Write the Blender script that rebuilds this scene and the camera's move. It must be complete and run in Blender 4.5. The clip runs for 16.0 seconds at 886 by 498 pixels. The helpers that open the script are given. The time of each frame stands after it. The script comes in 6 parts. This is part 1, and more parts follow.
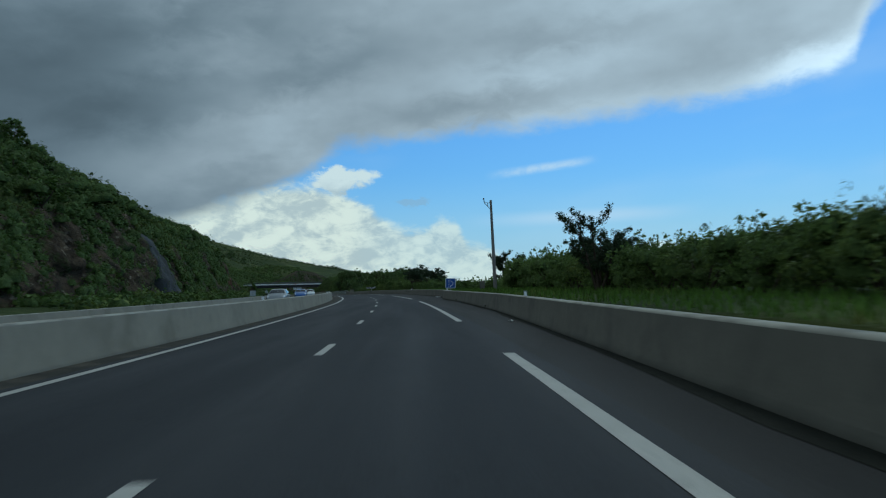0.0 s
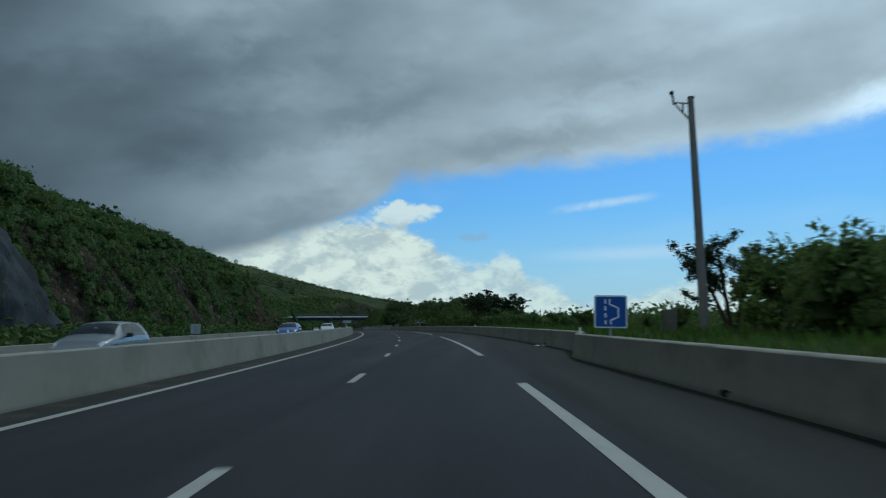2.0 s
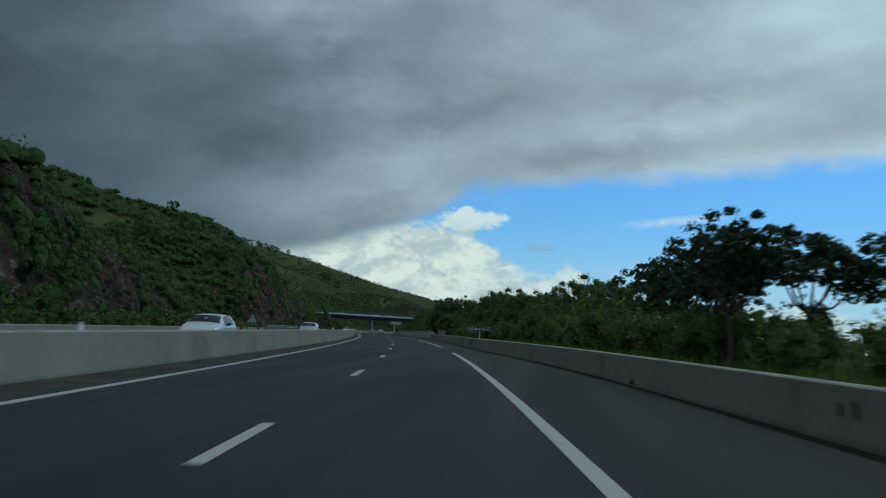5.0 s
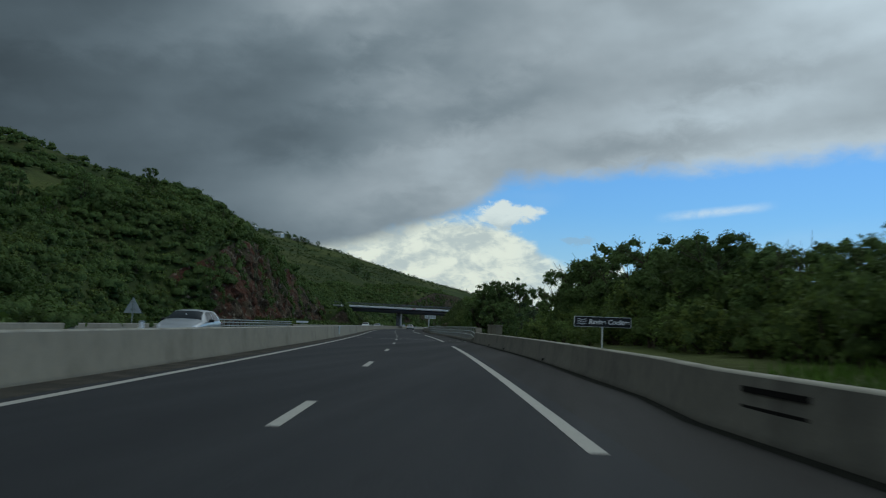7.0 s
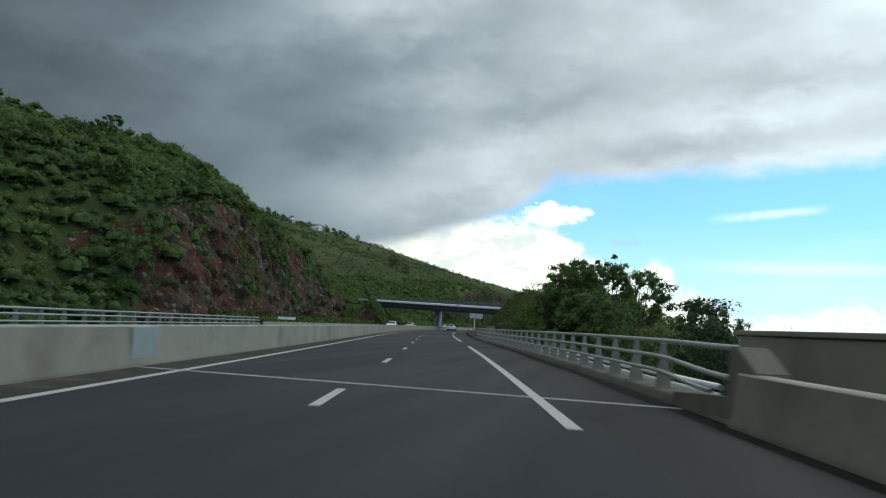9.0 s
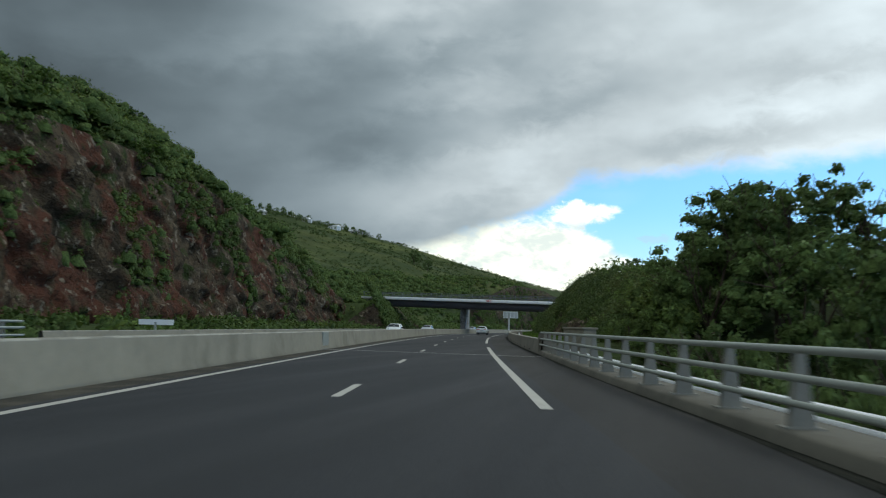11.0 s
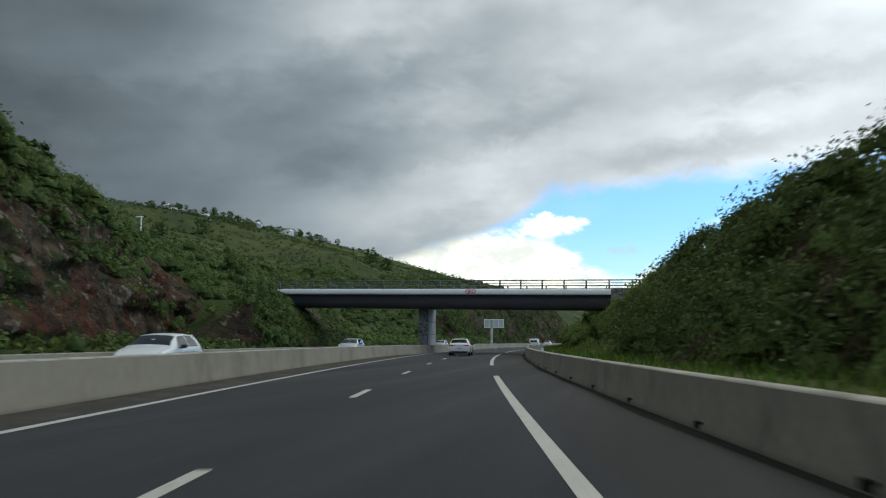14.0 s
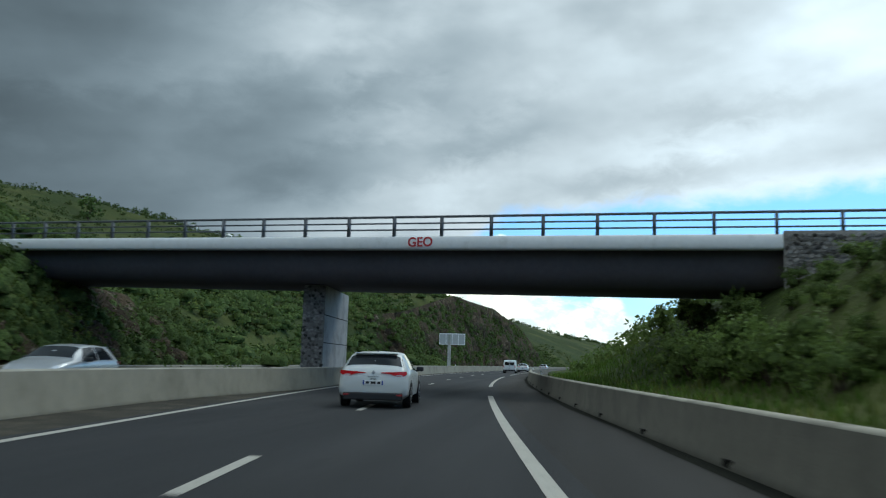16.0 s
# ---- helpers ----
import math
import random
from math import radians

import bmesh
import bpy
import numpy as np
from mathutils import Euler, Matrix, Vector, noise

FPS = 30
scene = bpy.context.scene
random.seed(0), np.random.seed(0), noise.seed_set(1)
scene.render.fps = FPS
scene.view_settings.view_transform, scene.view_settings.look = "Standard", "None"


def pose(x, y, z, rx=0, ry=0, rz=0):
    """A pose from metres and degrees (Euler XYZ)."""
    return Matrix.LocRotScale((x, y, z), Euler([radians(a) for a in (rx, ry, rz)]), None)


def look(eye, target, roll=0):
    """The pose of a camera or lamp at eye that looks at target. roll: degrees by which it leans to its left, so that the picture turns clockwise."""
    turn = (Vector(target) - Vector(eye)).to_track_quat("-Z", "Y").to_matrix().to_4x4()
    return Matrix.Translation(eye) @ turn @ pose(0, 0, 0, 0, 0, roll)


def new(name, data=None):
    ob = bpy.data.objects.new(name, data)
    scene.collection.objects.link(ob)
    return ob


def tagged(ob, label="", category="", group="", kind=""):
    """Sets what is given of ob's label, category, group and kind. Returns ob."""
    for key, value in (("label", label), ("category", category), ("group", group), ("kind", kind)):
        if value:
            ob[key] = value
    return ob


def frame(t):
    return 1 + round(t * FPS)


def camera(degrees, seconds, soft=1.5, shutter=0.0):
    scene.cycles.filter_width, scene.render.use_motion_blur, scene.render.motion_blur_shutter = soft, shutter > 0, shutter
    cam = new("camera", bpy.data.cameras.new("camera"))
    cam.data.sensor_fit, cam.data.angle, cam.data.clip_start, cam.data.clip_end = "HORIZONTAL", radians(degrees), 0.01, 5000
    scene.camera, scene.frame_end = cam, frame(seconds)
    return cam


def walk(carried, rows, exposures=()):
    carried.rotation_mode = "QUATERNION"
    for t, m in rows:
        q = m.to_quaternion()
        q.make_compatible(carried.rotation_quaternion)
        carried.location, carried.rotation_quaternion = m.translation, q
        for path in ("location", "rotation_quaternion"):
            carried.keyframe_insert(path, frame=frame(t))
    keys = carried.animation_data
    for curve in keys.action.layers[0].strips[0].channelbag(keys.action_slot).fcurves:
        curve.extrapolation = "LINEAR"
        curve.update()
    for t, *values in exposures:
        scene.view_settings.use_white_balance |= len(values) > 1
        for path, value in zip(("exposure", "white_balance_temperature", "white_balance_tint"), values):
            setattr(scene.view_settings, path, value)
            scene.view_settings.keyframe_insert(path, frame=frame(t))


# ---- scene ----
cam = camera(56.1, 16.0, soft=1.15, shutter=0.3)
# seconds, x, y, z, yaw to the left, pitch up, lean to the left
PATH = [
    (0.0, 1.71, -18.46, 1.11, -2.46, 2.79, -2.19),
    (0.5, 1.70, -5.66, 1.17, -2.97, 2.91, -2.60),
    (1.0, 1.75, 6.91, 1.23, -2.66, 3.47, -2.10),
    (1.5, 1.71, 19.33, 1.29, -0.16, 4.11, -3.94),
    (2.0, 1.55, 31.90, 1.35, 1.61, 5.31, -1.30),
    (2.5, 1.24, 44.47, 1.41, 3.33, 6.34, 0.35),
    (3.0, 0.81, 56.87, 1.48, 4.40, 7.58, 0.43),
    (3.5, 0.22, 69.50, 1.54, 3.09, 6.89, 0.62),
    (4.0, -0.56, 81.86, 1.60, 4.47, 5.36, 2.65),
    (4.5, -1.55, 94.61, 1.66, 5.58, 5.86, 2.70),
    (5.0, -2.73, 107.10, 1.72, 6.15, 5.74, 2.58),
    (5.5, -4.06, 119.50, 1.77, 6.76, 5.62, 2.46),
    (6.0, -5.56, 131.84, 1.81, 7.41, 5.50, 2.34),
    (6.5, -7.23, 144.14, 1.85, 8.09, 5.38, 2.21),
    (7.0, -9.07, 156.42, 1.87, 8.69, 5.26, 2.09),
    (7.5, -10.95, 168.74, 1.89, 9.70, 5.37, 2.73),
    (8.0, -12.98, 180.94, 1.91, 10.38, 5.70, 2.89),
    (8.5, -15.11, 193.17, 1.91, 11.22, 5.28, 2.83),
    (9.0, -17.49, 205.64, 1.91, 11.86, 5.14, 2.93),
    (9.5, -19.80, 217.93, 1.90, 12.46, 5.16, 2.55),
    (10.0, -22.20, 230.13, 1.89, 13.01, 5.19, 2.17),
    (10.5, -24.66, 242.25, 1.88, 13.44, 5.21, 1.79),
    (11.0, -27.16, 254.31, 1.86, 13.77, 5.24, 1.41),
    (11.5, -29.67, 266.32, 1.84, 13.97, 5.26, 1.03),
    (12.0, -32.21, 278.40, 1.81, 13.80, 5.19, 0.60),
    (12.5, -34.65, 290.31, 1.79, 13.24, 5.36, 1.51),
    (13.0, -37.02, 302.48, 1.77, 11.57, 5.00, 1.78),
    (13.5, -39.40, 314.37, 1.74, 11.63, 5.32, -0.04),
    (14.0, -41.76, 326.85, 1.72, 11.71, 6.25, 0.21),
    (14.5, -43.96, 338.89, 1.70, 11.04, 6.23, 0.43),
    (15.0, -46.03, 350.98, 1.68, 9.45, 6.89, 2.59),
    (15.5, -47.99, 363.23, 1.66, 9.36, 6.95, 1.44),
    (16.0, -49.91, 375.52, 1.63, 8.61, 7.69, 1.63),
]


def aimed(x, y, z, yaw, pitch, lean):
    a, b = radians(yaw), radians(pitch)
    way = (-math.sin(a) * math.cos(b), math.cos(a) * math.cos(b), math.sin(b))
    return look((x, y, z), (x + way[0], y + way[1], z + way[2]), lean)


EXPOSURE = [(0.0, -0.42, 5320, -6), (2.5, -0.42, 5300, -6), (4.5, -0.42, 5320, -7), (7.0, -0.38, 5800, -1), (7.5, -0.05, 5900, 0), (8.0, 0.22, 6050, 1), (9.0, 0.43, 6100, 1),
            (11.5, 0.40, 6250, 2), (14.0, 0.46, 6350, 5), (16.0, 0.48, 5900, -1)]
walk(cam, [(t, aimed(*row)) for t, *row in PATH], EXPOSURE)


# ---------------------------------------------------------------- light
SUN_AZ, SUN_EL = -28.0, 48.0            # degrees to the left of +y, above the horizon


# banks of thicker and thinner cloud: (degrees to the left, height, half width, half height, slope), gain
BANKS = [((14.9, 18.2, 4.0, 1.0, 0.12), -0.16), ((5.0, 15.2, 5.2, 1.3, 0.25), -0.24), ((2.6, 17.4, 3.0, 1.5, 0.2), -0.16), ((-5.5, 12.2, 7.0, 0.9, 0.05), -0.22), ((20.0, 12.3, 5.5, 1.6, 0.1), -0.22),
         ((15.0, 8.8, 7.0, 2.4, 0.15), 0.30), ((23.8, 14.7, 5.0, 1.5, 0.1), -0.15), ((37.0, 14.8, 5.0, 2.2, 0.0), -0.30), ((-12.1, 16.6, 6.0, 0.9, 0.05), -0.16), ((9.0, 18.1, 2.2, 1.2, 0.2), -0.18),
         ((10.7, 9.9, 4.0, 1.1, 0.2), 0.20), ((7.6, 12.6, 3.5, 1.2, 0.25), 0.18), ((14.9, 15.8, 4.5, 1.1, 0.15), 0.26), ((-8.1, 14.4, 5.0, 0.9, 0.1), 0.20), ((-26.6, 13.3, 3.0, 0.9, 0.15), 0.40),
         ((20.0, 21.6, 7.5, 2.4, 0.2), 0.55), ((16.0, 18.8, 2.4, 1.0, 0.3), 0.20), ((-9.4, 19.4, 5.0, 1.2, 0.1), 0.06), ((12.5, 11.2, 3.0, 0.9, 0.3), 0.14), ((-20.0, 20.3, 6.0, 2.0, 0.0), 0.08),
         ((30.0, 17.5, 5.0, 1.2, 0.15), 0.24)]


def add_world():
    world = bpy.data.worlds.new("sky")
    scene.world = world
    world.use_nodes = True
    nt = world.node_tree
    nt.nodes.clear()
    N, L = nt.nodes.new, nt.links.new

    def val(x):
        return x.outputs[0] if hasattr(x, "outputs") else x

    def put(sock, x):
        if isinstance(x, (int, float)):
            sock.default_value = x
        else:
            L(val(x), sock)

    def m(op, a, b=0.0, c=0.0):
        n = N("ShaderNodeMath")
        n.operation = op
        for s, x in zip(n.inputs, (a, b, c)):
            put(s, x)
        return n

    def step(x, a, b):
        n = N("ShaderNodeMapRange")
        n.interpolation_type = "SMOOTHSTEP"
        for s, v in zip(n.inputs, (x, a, b, 0.0, 1.0)):
            put(s, v)
        return n

    def ramp(x, lo, hi, pts, scale):
        """A piecewise line through (angle, value) points."""
        f = N("ShaderNodeMapRange")
        for s, v in zip(f.inputs, (x, lo, hi, 0.0, 1.0)):
            put(s, v)
        r = N("ShaderNodeValToRGB")
        L(f.outputs[0], r.inputs[0])
        e = r.color_ramp.elements
        while len(e) < len(pts):
            e.new(0.5)
        for el, (p, v) in zip(e, sorted(pts)):
            el.position = (p - lo) / (hi - lo)
            el.color = (v / scale,) * 3 + (1,)
        return m("MULTIPLY", r, scale)

    def noisy(vec, size, detail=5.0, rough=0.55, warp=0.0):
        n = N("ShaderNodeTexNoise")
        L(vec, n.inputs["Vector"])
        n.inputs["Scale"].default_value, n.inputs["Detail"].default_value = size, detail
        n.inputs["Roughness"].default_value, n.inputs["Distortion"].default_value = rough, warp
        return n

    def colour(fac, a, b):
        n = N("ShaderNodeMix")
        n.data_type = "RGBA"
        put(n.inputs[0], fac)
        for s, c in ((n.inputs[6], a), (n.inputs[7], b)):
            if isinstance(c, tuple):
                s.default_value = (*c, 1)
            else:
                L(c, s)
        return n.outputs[2]

    tc = N("ShaderNodeTexCoord")
    sep = N("ShaderNodeSeparateXYZ")
    L(tc.outputs["Generated"], sep.inputs[0])
    az = m("MULTIPLY", m("ARCTAN2", m("MULTIPLY", sep.outputs[0], -1.0), sep.outputs[1]), 57.2958)
    el = m("MULTIPLY", m("ARCSINE", sep.outputs[2]), 57.2958)
    plane = N("ShaderNodeCombineXYZ")
    L(val(az), plane.inputs[0])
    L(val(m("MULTIPLY", el, 1.75)), plane.inputs[1])
    flat = plane.outputs[0]
    tilt = N("ShaderNodeVectorRotate")
    tilt.rotation_type = "Z_AXIS"
    tilt.inputs["Angle"].default_value = radians(14)
    L(flat, tilt.inputs["Vector"])
    streak = N("ShaderNodeMapping")
    streak.inputs["Scale"].default_value = (0.75, 1.35, 1)
    L(tilt.outputs[0], streak.inputs[0])

    sky = N("ShaderNodeTexSky")
    sky.sky_type, sky.sun_disc = "NISHITA", False
    sky.sun_elevation, sky.sun_rotation = radians(SUN_EL), radians(-SUN_AZ)
    sky.air_density, sky.dust_density, sky.ozone_density = 1.2, 0.6, 2.5
    clear = N("ShaderNodeMix")
    clear.data_type, clear.blend_type = "RGBA", "MULTIPLY"
    clear.inputs[0].default_value = 1.0
    L(sky.outputs[0], clear.inputs[6])
    clear.inputs[7].default_value = (0.052, 0.080, 0.118, 1)
    blue = clear.outputs[2]

    n_big = noisy(flat, 0.060, 4, 0.5, 0.0)
    n_mid = noisy(flat, 0.20, 5, 0.5)
    n_puff = noisy(flat, 0.34, 8, 0.62, 0.4)
    n_streak = noisy(streak.outputs[0], 0.085, 3, 0.45, 0.0)

    # thin high wisps in the blue
    w1 = m("MULTIPLY", step(m("ABSOLUTE", m("ADD", m("SUBTRACT", el, 8.05), m("MULTIPLY", m("ADD", az, 9.5), 0.1))), 0.45, 0.0),
           step(m("ABSOLUTE", m("ADD", az, 9.5)), 4.2, 1.5))
    w2 = m("MULTIPLY", step(m("ABSOLUTE", m("SUBTRACT", el, 4.6)), 0.7, 0.0), step(m("ABSOLUTE", m("ADD", az, 12.0)), 9.0, 2.0))
    w3 = step(n_streak, 0.50, 0.78)
    wisps = m("MINIMUM", 1.0, m("ADD", m("ADD", m("MULTIPLY", w1, m("MULTIPLY", step(n_puff, 0.30, 0.62), 0.85)), m("MULTIPLY", w2, 0.55)), m("MULTIPLY", w3, 0.22)))
    out = colour(wisps, blue, (0.78, 0.88, 1.0))
    # pale air low over the sea
    out = colour(m("MULTIPLY", step(el, 8.5, 0.0), 0.55), out, (0.66, 0.82, 0.98))

    def lobe(az0, el0, wide, high, lean=0.0):
        """A soft bank of cloud round a direction; 1 at its heart."""
        dx, dy = m("SUBTRACT", azw, az0), m("SUBTRACT", elw, el0)
        dy = m("SUBTRACT", dy, m("MULTIPLY", dx, -lean))
        q = m("ADD", m("POWER", m("MULTIPLY", dx, 1.0 / wide), 2.0), m("POWER", m("MULTIPLY", dy, 1.0 / high), 2.0))
        return m("EXPONENT", m("MULTIPLY", q, -1.0))

    # directions bent by the billows, so that no bank has a smooth outline
    azw = m("ADD", az, m("MULTIPLY", m("SUBTRACT", n_mid, 0.5), 7.0))
    elw = m("ADD", el, m("MULTIPLY", m("SUBTRACT", n_puff, 0.5), 3.4))

    # bright cumulus low down
    top = ramp(az, -40, 40, [(-40, 2.4), (-26, 2.6), (-20, 2.0), (-17, 2.8), (-15, 2.6), (-11, 1.8), (-8, 1.5), (-6.2, 2.4), (-5.4, 3.0), (-4.2, 3.3), (-3.5, 4.6), (-2.4, 5.0), (-1.2, 4.3),
                             (0.2, 4.4), (1.2, 4.9), (2.4, 6.0), (4.0, 6.8), (6.0, 7.5), (8.5, 7.6), (12, 7.0), (15, 6.6), (20, 6.4), (24, 6.0), (40, 4.0)], 10.0)
    n_fine = noisy(flat, 0.85, 6, 0.6, 0.6)
    rise = m("ADD", m("SUBTRACT", top, el), m("ADD", m("MULTIPLY", m("SUBTRACT", n_puff, 0.5), 1.8), m("MULTIPLY", m("SUBTRACT", n_fine, 0.5), 1.0)))
    cum = step(rise, -0.25, 0.75)
    lump = step(m("ADD", n_puff, m("MULTIPLY", m("SUBTRACT", n_fine, 0.5), 0.55)), 0.34, 0.62)
    cumcol = colour(lump, (0.68, 0.695, 0.65), (1.07, 1.02, 0.845))
    out = colour(m("MULTIPLY", cum, ramp(az, -40, 40, [(-40, 0.65), (-12, 0.7), (-6, 0.72), (-2, 0.75), (1.5, 0.84), (4, 0.97), (40, 1.0)], 1.0)), out, cumcol)

    # the grey deck overhead, with its ragged lower edge
    edge = ramp(az, -60, 60, [(-60, 26.0), (-40, 21.0), (-33, 17.8), (-30.4, 15.2), (-29.4, 13.2), (-28, 12.4), (-25, 12.0), (-22, 11.5), (-17, 11.3), (-12, 10.9), (-6, 10.8), (-1.4, 10.4), (1.7, 10.1),
                              (4.6, 9.7), (6.2, 8.6), (8.4, 7.4), (11.7, 6.1), (15.3, 5.0), (20, 4.4), (26, 3.2), (60, 0.0)], 30.0)
    over = m("ADD", m("SUBTRACT", el, edge), m("ADD", m("MULTIPLY", m("SUBTRACT", n_mid, 0.5), 1.7), m("ADD", m("MULTIPLY", m("SUBTRACT", n_puff, 0.5), 1.3), m("MULTIPLY", m("SUBTRACT", n_fine, 0.5), 0.6))))
    deck = step(over, -0.55, 0.95)
    shade = ramp(az, -180, 180, [(-180, 0.57), (-110, 0.56), (-55, 0.52), (-40, 0.52), (-28, 0.60), (-18, 0.55), (-8, 0.49), (2, 0.43), (10, 0.345), (20, 0.228), (30, 0.130), (42, 0.098), (60, 0.21), (110, 0.47),
                                 (180, 0.57)], 1.0)
    light = m("MULTIPLY", shade, m("ADD", 0.69, m("ADD", m("MULTIPLY", step(n_big, 0.25, 0.75), 0.28), m("ADD", m("MULTIPLY", step(n_streak, 0.24, 0.76), 0.34), m("MULTIPLY", step(n_mid, 0.26, 0.76), 0.16)))))
    for bank, gain in BANKS:
        light = m("MULTIPLY", light, m("ADD", 1.0, m("MULTIPLY", lobe(*bank), gain)))
    # the edge is thinner and so brighter
    rim = m("MULTIPLY", step(over, 2.6, 0.2), ramp(az, -60, 60, [(-60, 0.2), (-30, 0.22), (-20, 0.2), (-5, 0.13), (3, 0.06), (12, 0.0), (60, 0.0)], 1.0))
    light = m("ADD", light, rim)
    grey = N("ShaderNodeCombineXYZ")
    thick = step(light, 0.06, 0.5)
    for i, (dark, thin) in enumerate(((0.83, 0.96), (1.0, 1.01), (1.14, 1.065))):
        L(val(m("MULTIPLY", light, m("ADD", dark, m("MULTIPLY", thick, thin - dark)))), grey.inputs[i])
    out = colour(deck, out, grey.outputs[0])
    # one bright puff before the deck's edge, and a faint grey scrap in the blue
    puff = step(m("ADD", lobe(4.7, 7.75, 2.5, 1.0), m("MULTIPLY", m("SUBTRACT", n_fine, 0.5), 0.5)), 0.34, 0.62)
    out = colour(m("MULTIPLY", puff, 0.95), out, colour(step(m("ADD", el, m("MULTIPLY", n_fine, 1.6)), 7.4, 8.6), (0.62, 0.66, 0.66), (0.97, 0.96, 0.88)))
    scrap = step(m("ADD", lobe(-1.0, 6.1, 1.5, 0.45), m("MULTIPLY", m("SUBTRACT", n_fine, 0.5), 0.5)), 0.35, 0.8)
    out = colour(m("MULTIPLY", scrap, 0.45), out, (0.42, 0.52, 0.60))
    # under the horizon
    out = colour(step(el, 0.0, -2.0), out, (0.10, 0.13, 0.12))
    bg = N("ShaderNodeBackground")
    L(out, bg.inputs[0])
    bg.inputs[1].default_value = 1.0
    L(bg.outputs[0], N("ShaderNodeOutputWorld").inputs[0])


add_world()
sun_data = bpy.data.lights.new("sun", "SUN")
sun_data.energy, sun_data.angle, sun_data.color = 0.6, radians(14), (1.0, 0.96, 0.90)
sun = new("sun", sun_data)
sun.matrix_world = look((0, 0, 0), (math.sin(radians(SUN_AZ)) * math.cos(radians(SUN_EL)), -math.cos(radians(SUN_AZ)) * math.cos(radians(SUN_EL)), -math.sin(radians(SUN_EL))))


# ---------------------------------------------------------------- materials
def material(name, base, rough=0.8, metal=0.0, grain=(), bump=0.0, bump_size=20.0, island=0.0, per_object=0.0, second=None, second_size=1.0,
             second_lo=0.45, second_hi=0.65, spec=None, emit=0.0, translucent=0.0, stretch=(1, 1, 1)):
    """A surface: base colour, patches of a second colour, fine grain [(size per metre, amount), ...], bump."""
    mat = bpy.data.materials.new(name)
    mat.use_nodes = True
    nt = mat.node_tree
    N, L = nt.nodes.new, nt.links.new
    b = nt.nodes["Principled BSDF"]
    b.inputs["Roughness"].default_value, b.inputs["Metallic"].default_value = rough, metal
    b.inputs["Specular IOR Level"].default_value = spec if spec is not None else (0.12 if rough >= 0.8 else 0.5)
    geo = N("ShaderNodeNewGeometry")
    mp = N("ShaderNodeMapping")
    mp.inputs["Scale"].default_value = stretch
    L(geo.outputs["Position"], mp.inputs[0])
    where = mp.outputs[0]

    def noisy(size, detail=4.0, rough_=0.6):
        n = N("ShaderNodeTexNoise")
        n.inputs["Scale"].default_value, n.inputs["Detail"].default_value, n.inputs["Roughness"].default_value = size, detail, rough_
        L(where, n.inputs["Vector"])
        return n.outputs[0]

    col = N("ShaderNodeRGB")
    col.outputs[0].default_value = (*base, 1)
    out = col.outputs[0]
    if second:
        r = N("ShaderNodeMapRange")
        r.interpolation_type = "SMOOTHSTEP"
        L(noisy(second_size), r.inputs[0])
        r.inputs[1].default_value, r.inputs[2].default_value = second_lo, second_hi
        mix = N("ShaderNodeMix")
        mix.data_type = "RGBA"
        L(r.outputs[0], mix.inputs[0])
        L(out, mix.inputs[6])
        mix.inputs[7].default_value = (*second, 1)
        out = mix.outputs[2]

    def vary(out, source, amount):
        r = N("ShaderNodeMapRange")
        L(source, r.inputs[0])
        r.inputs[1].default_value, r.inputs[2].default_value = (0.25, 0.75) if amount > 0 else (0, 1)
        r.inputs[3].default_value, r.inputs[4].default_value = 1 - abs(amount), 1 + abs(amount)
        hsv = N("ShaderNodeHueSaturation")
        L(out, hsv.inputs["Color"])
        L(r.outputs[0], hsv.inputs["Value"])
        return hsv.outputs[0]

    for size, amount in grain:
        out = vary(out, noisy(size), amount)
    if island:
        out = vary(out, geo.outputs["Random Per Island"], -island)
    if per_object:
        info = N("ShaderNodeObjectInfo")
        out = vary(out, info.outputs["Random"], -per_object)
    L(out, b.inputs["Base Color"])
    if bump:
        bp = N("ShaderNodeBump")
        bp.inputs["Strength"].default_value, bp.inputs["Distance"].default_value = bump, 1.0 / bump_size
        L(noisy(bump_size, 5), bp.inputs["Height"])
        L(bp.outputs[0], b.inputs["Normal"])
    if emit:
        L(out, b.inputs["Emission Color"])
        b.inputs["Emission Strength"].default_value = emit
    if translucent:
        tr = N("ShaderNodeBsdfTranslucent")
        L(out, tr.inputs[0])
        ms = N("ShaderNodeMixShader")
        ms.inputs[0].default_value = translucent
        o = nt.nodes["Material Output"]
        L(b.outputs[0], ms.inputs[1])
        L(tr.outputs[0], ms.inputs[2])
        L(ms.outputs[0], o.inputs[0])
    return mat


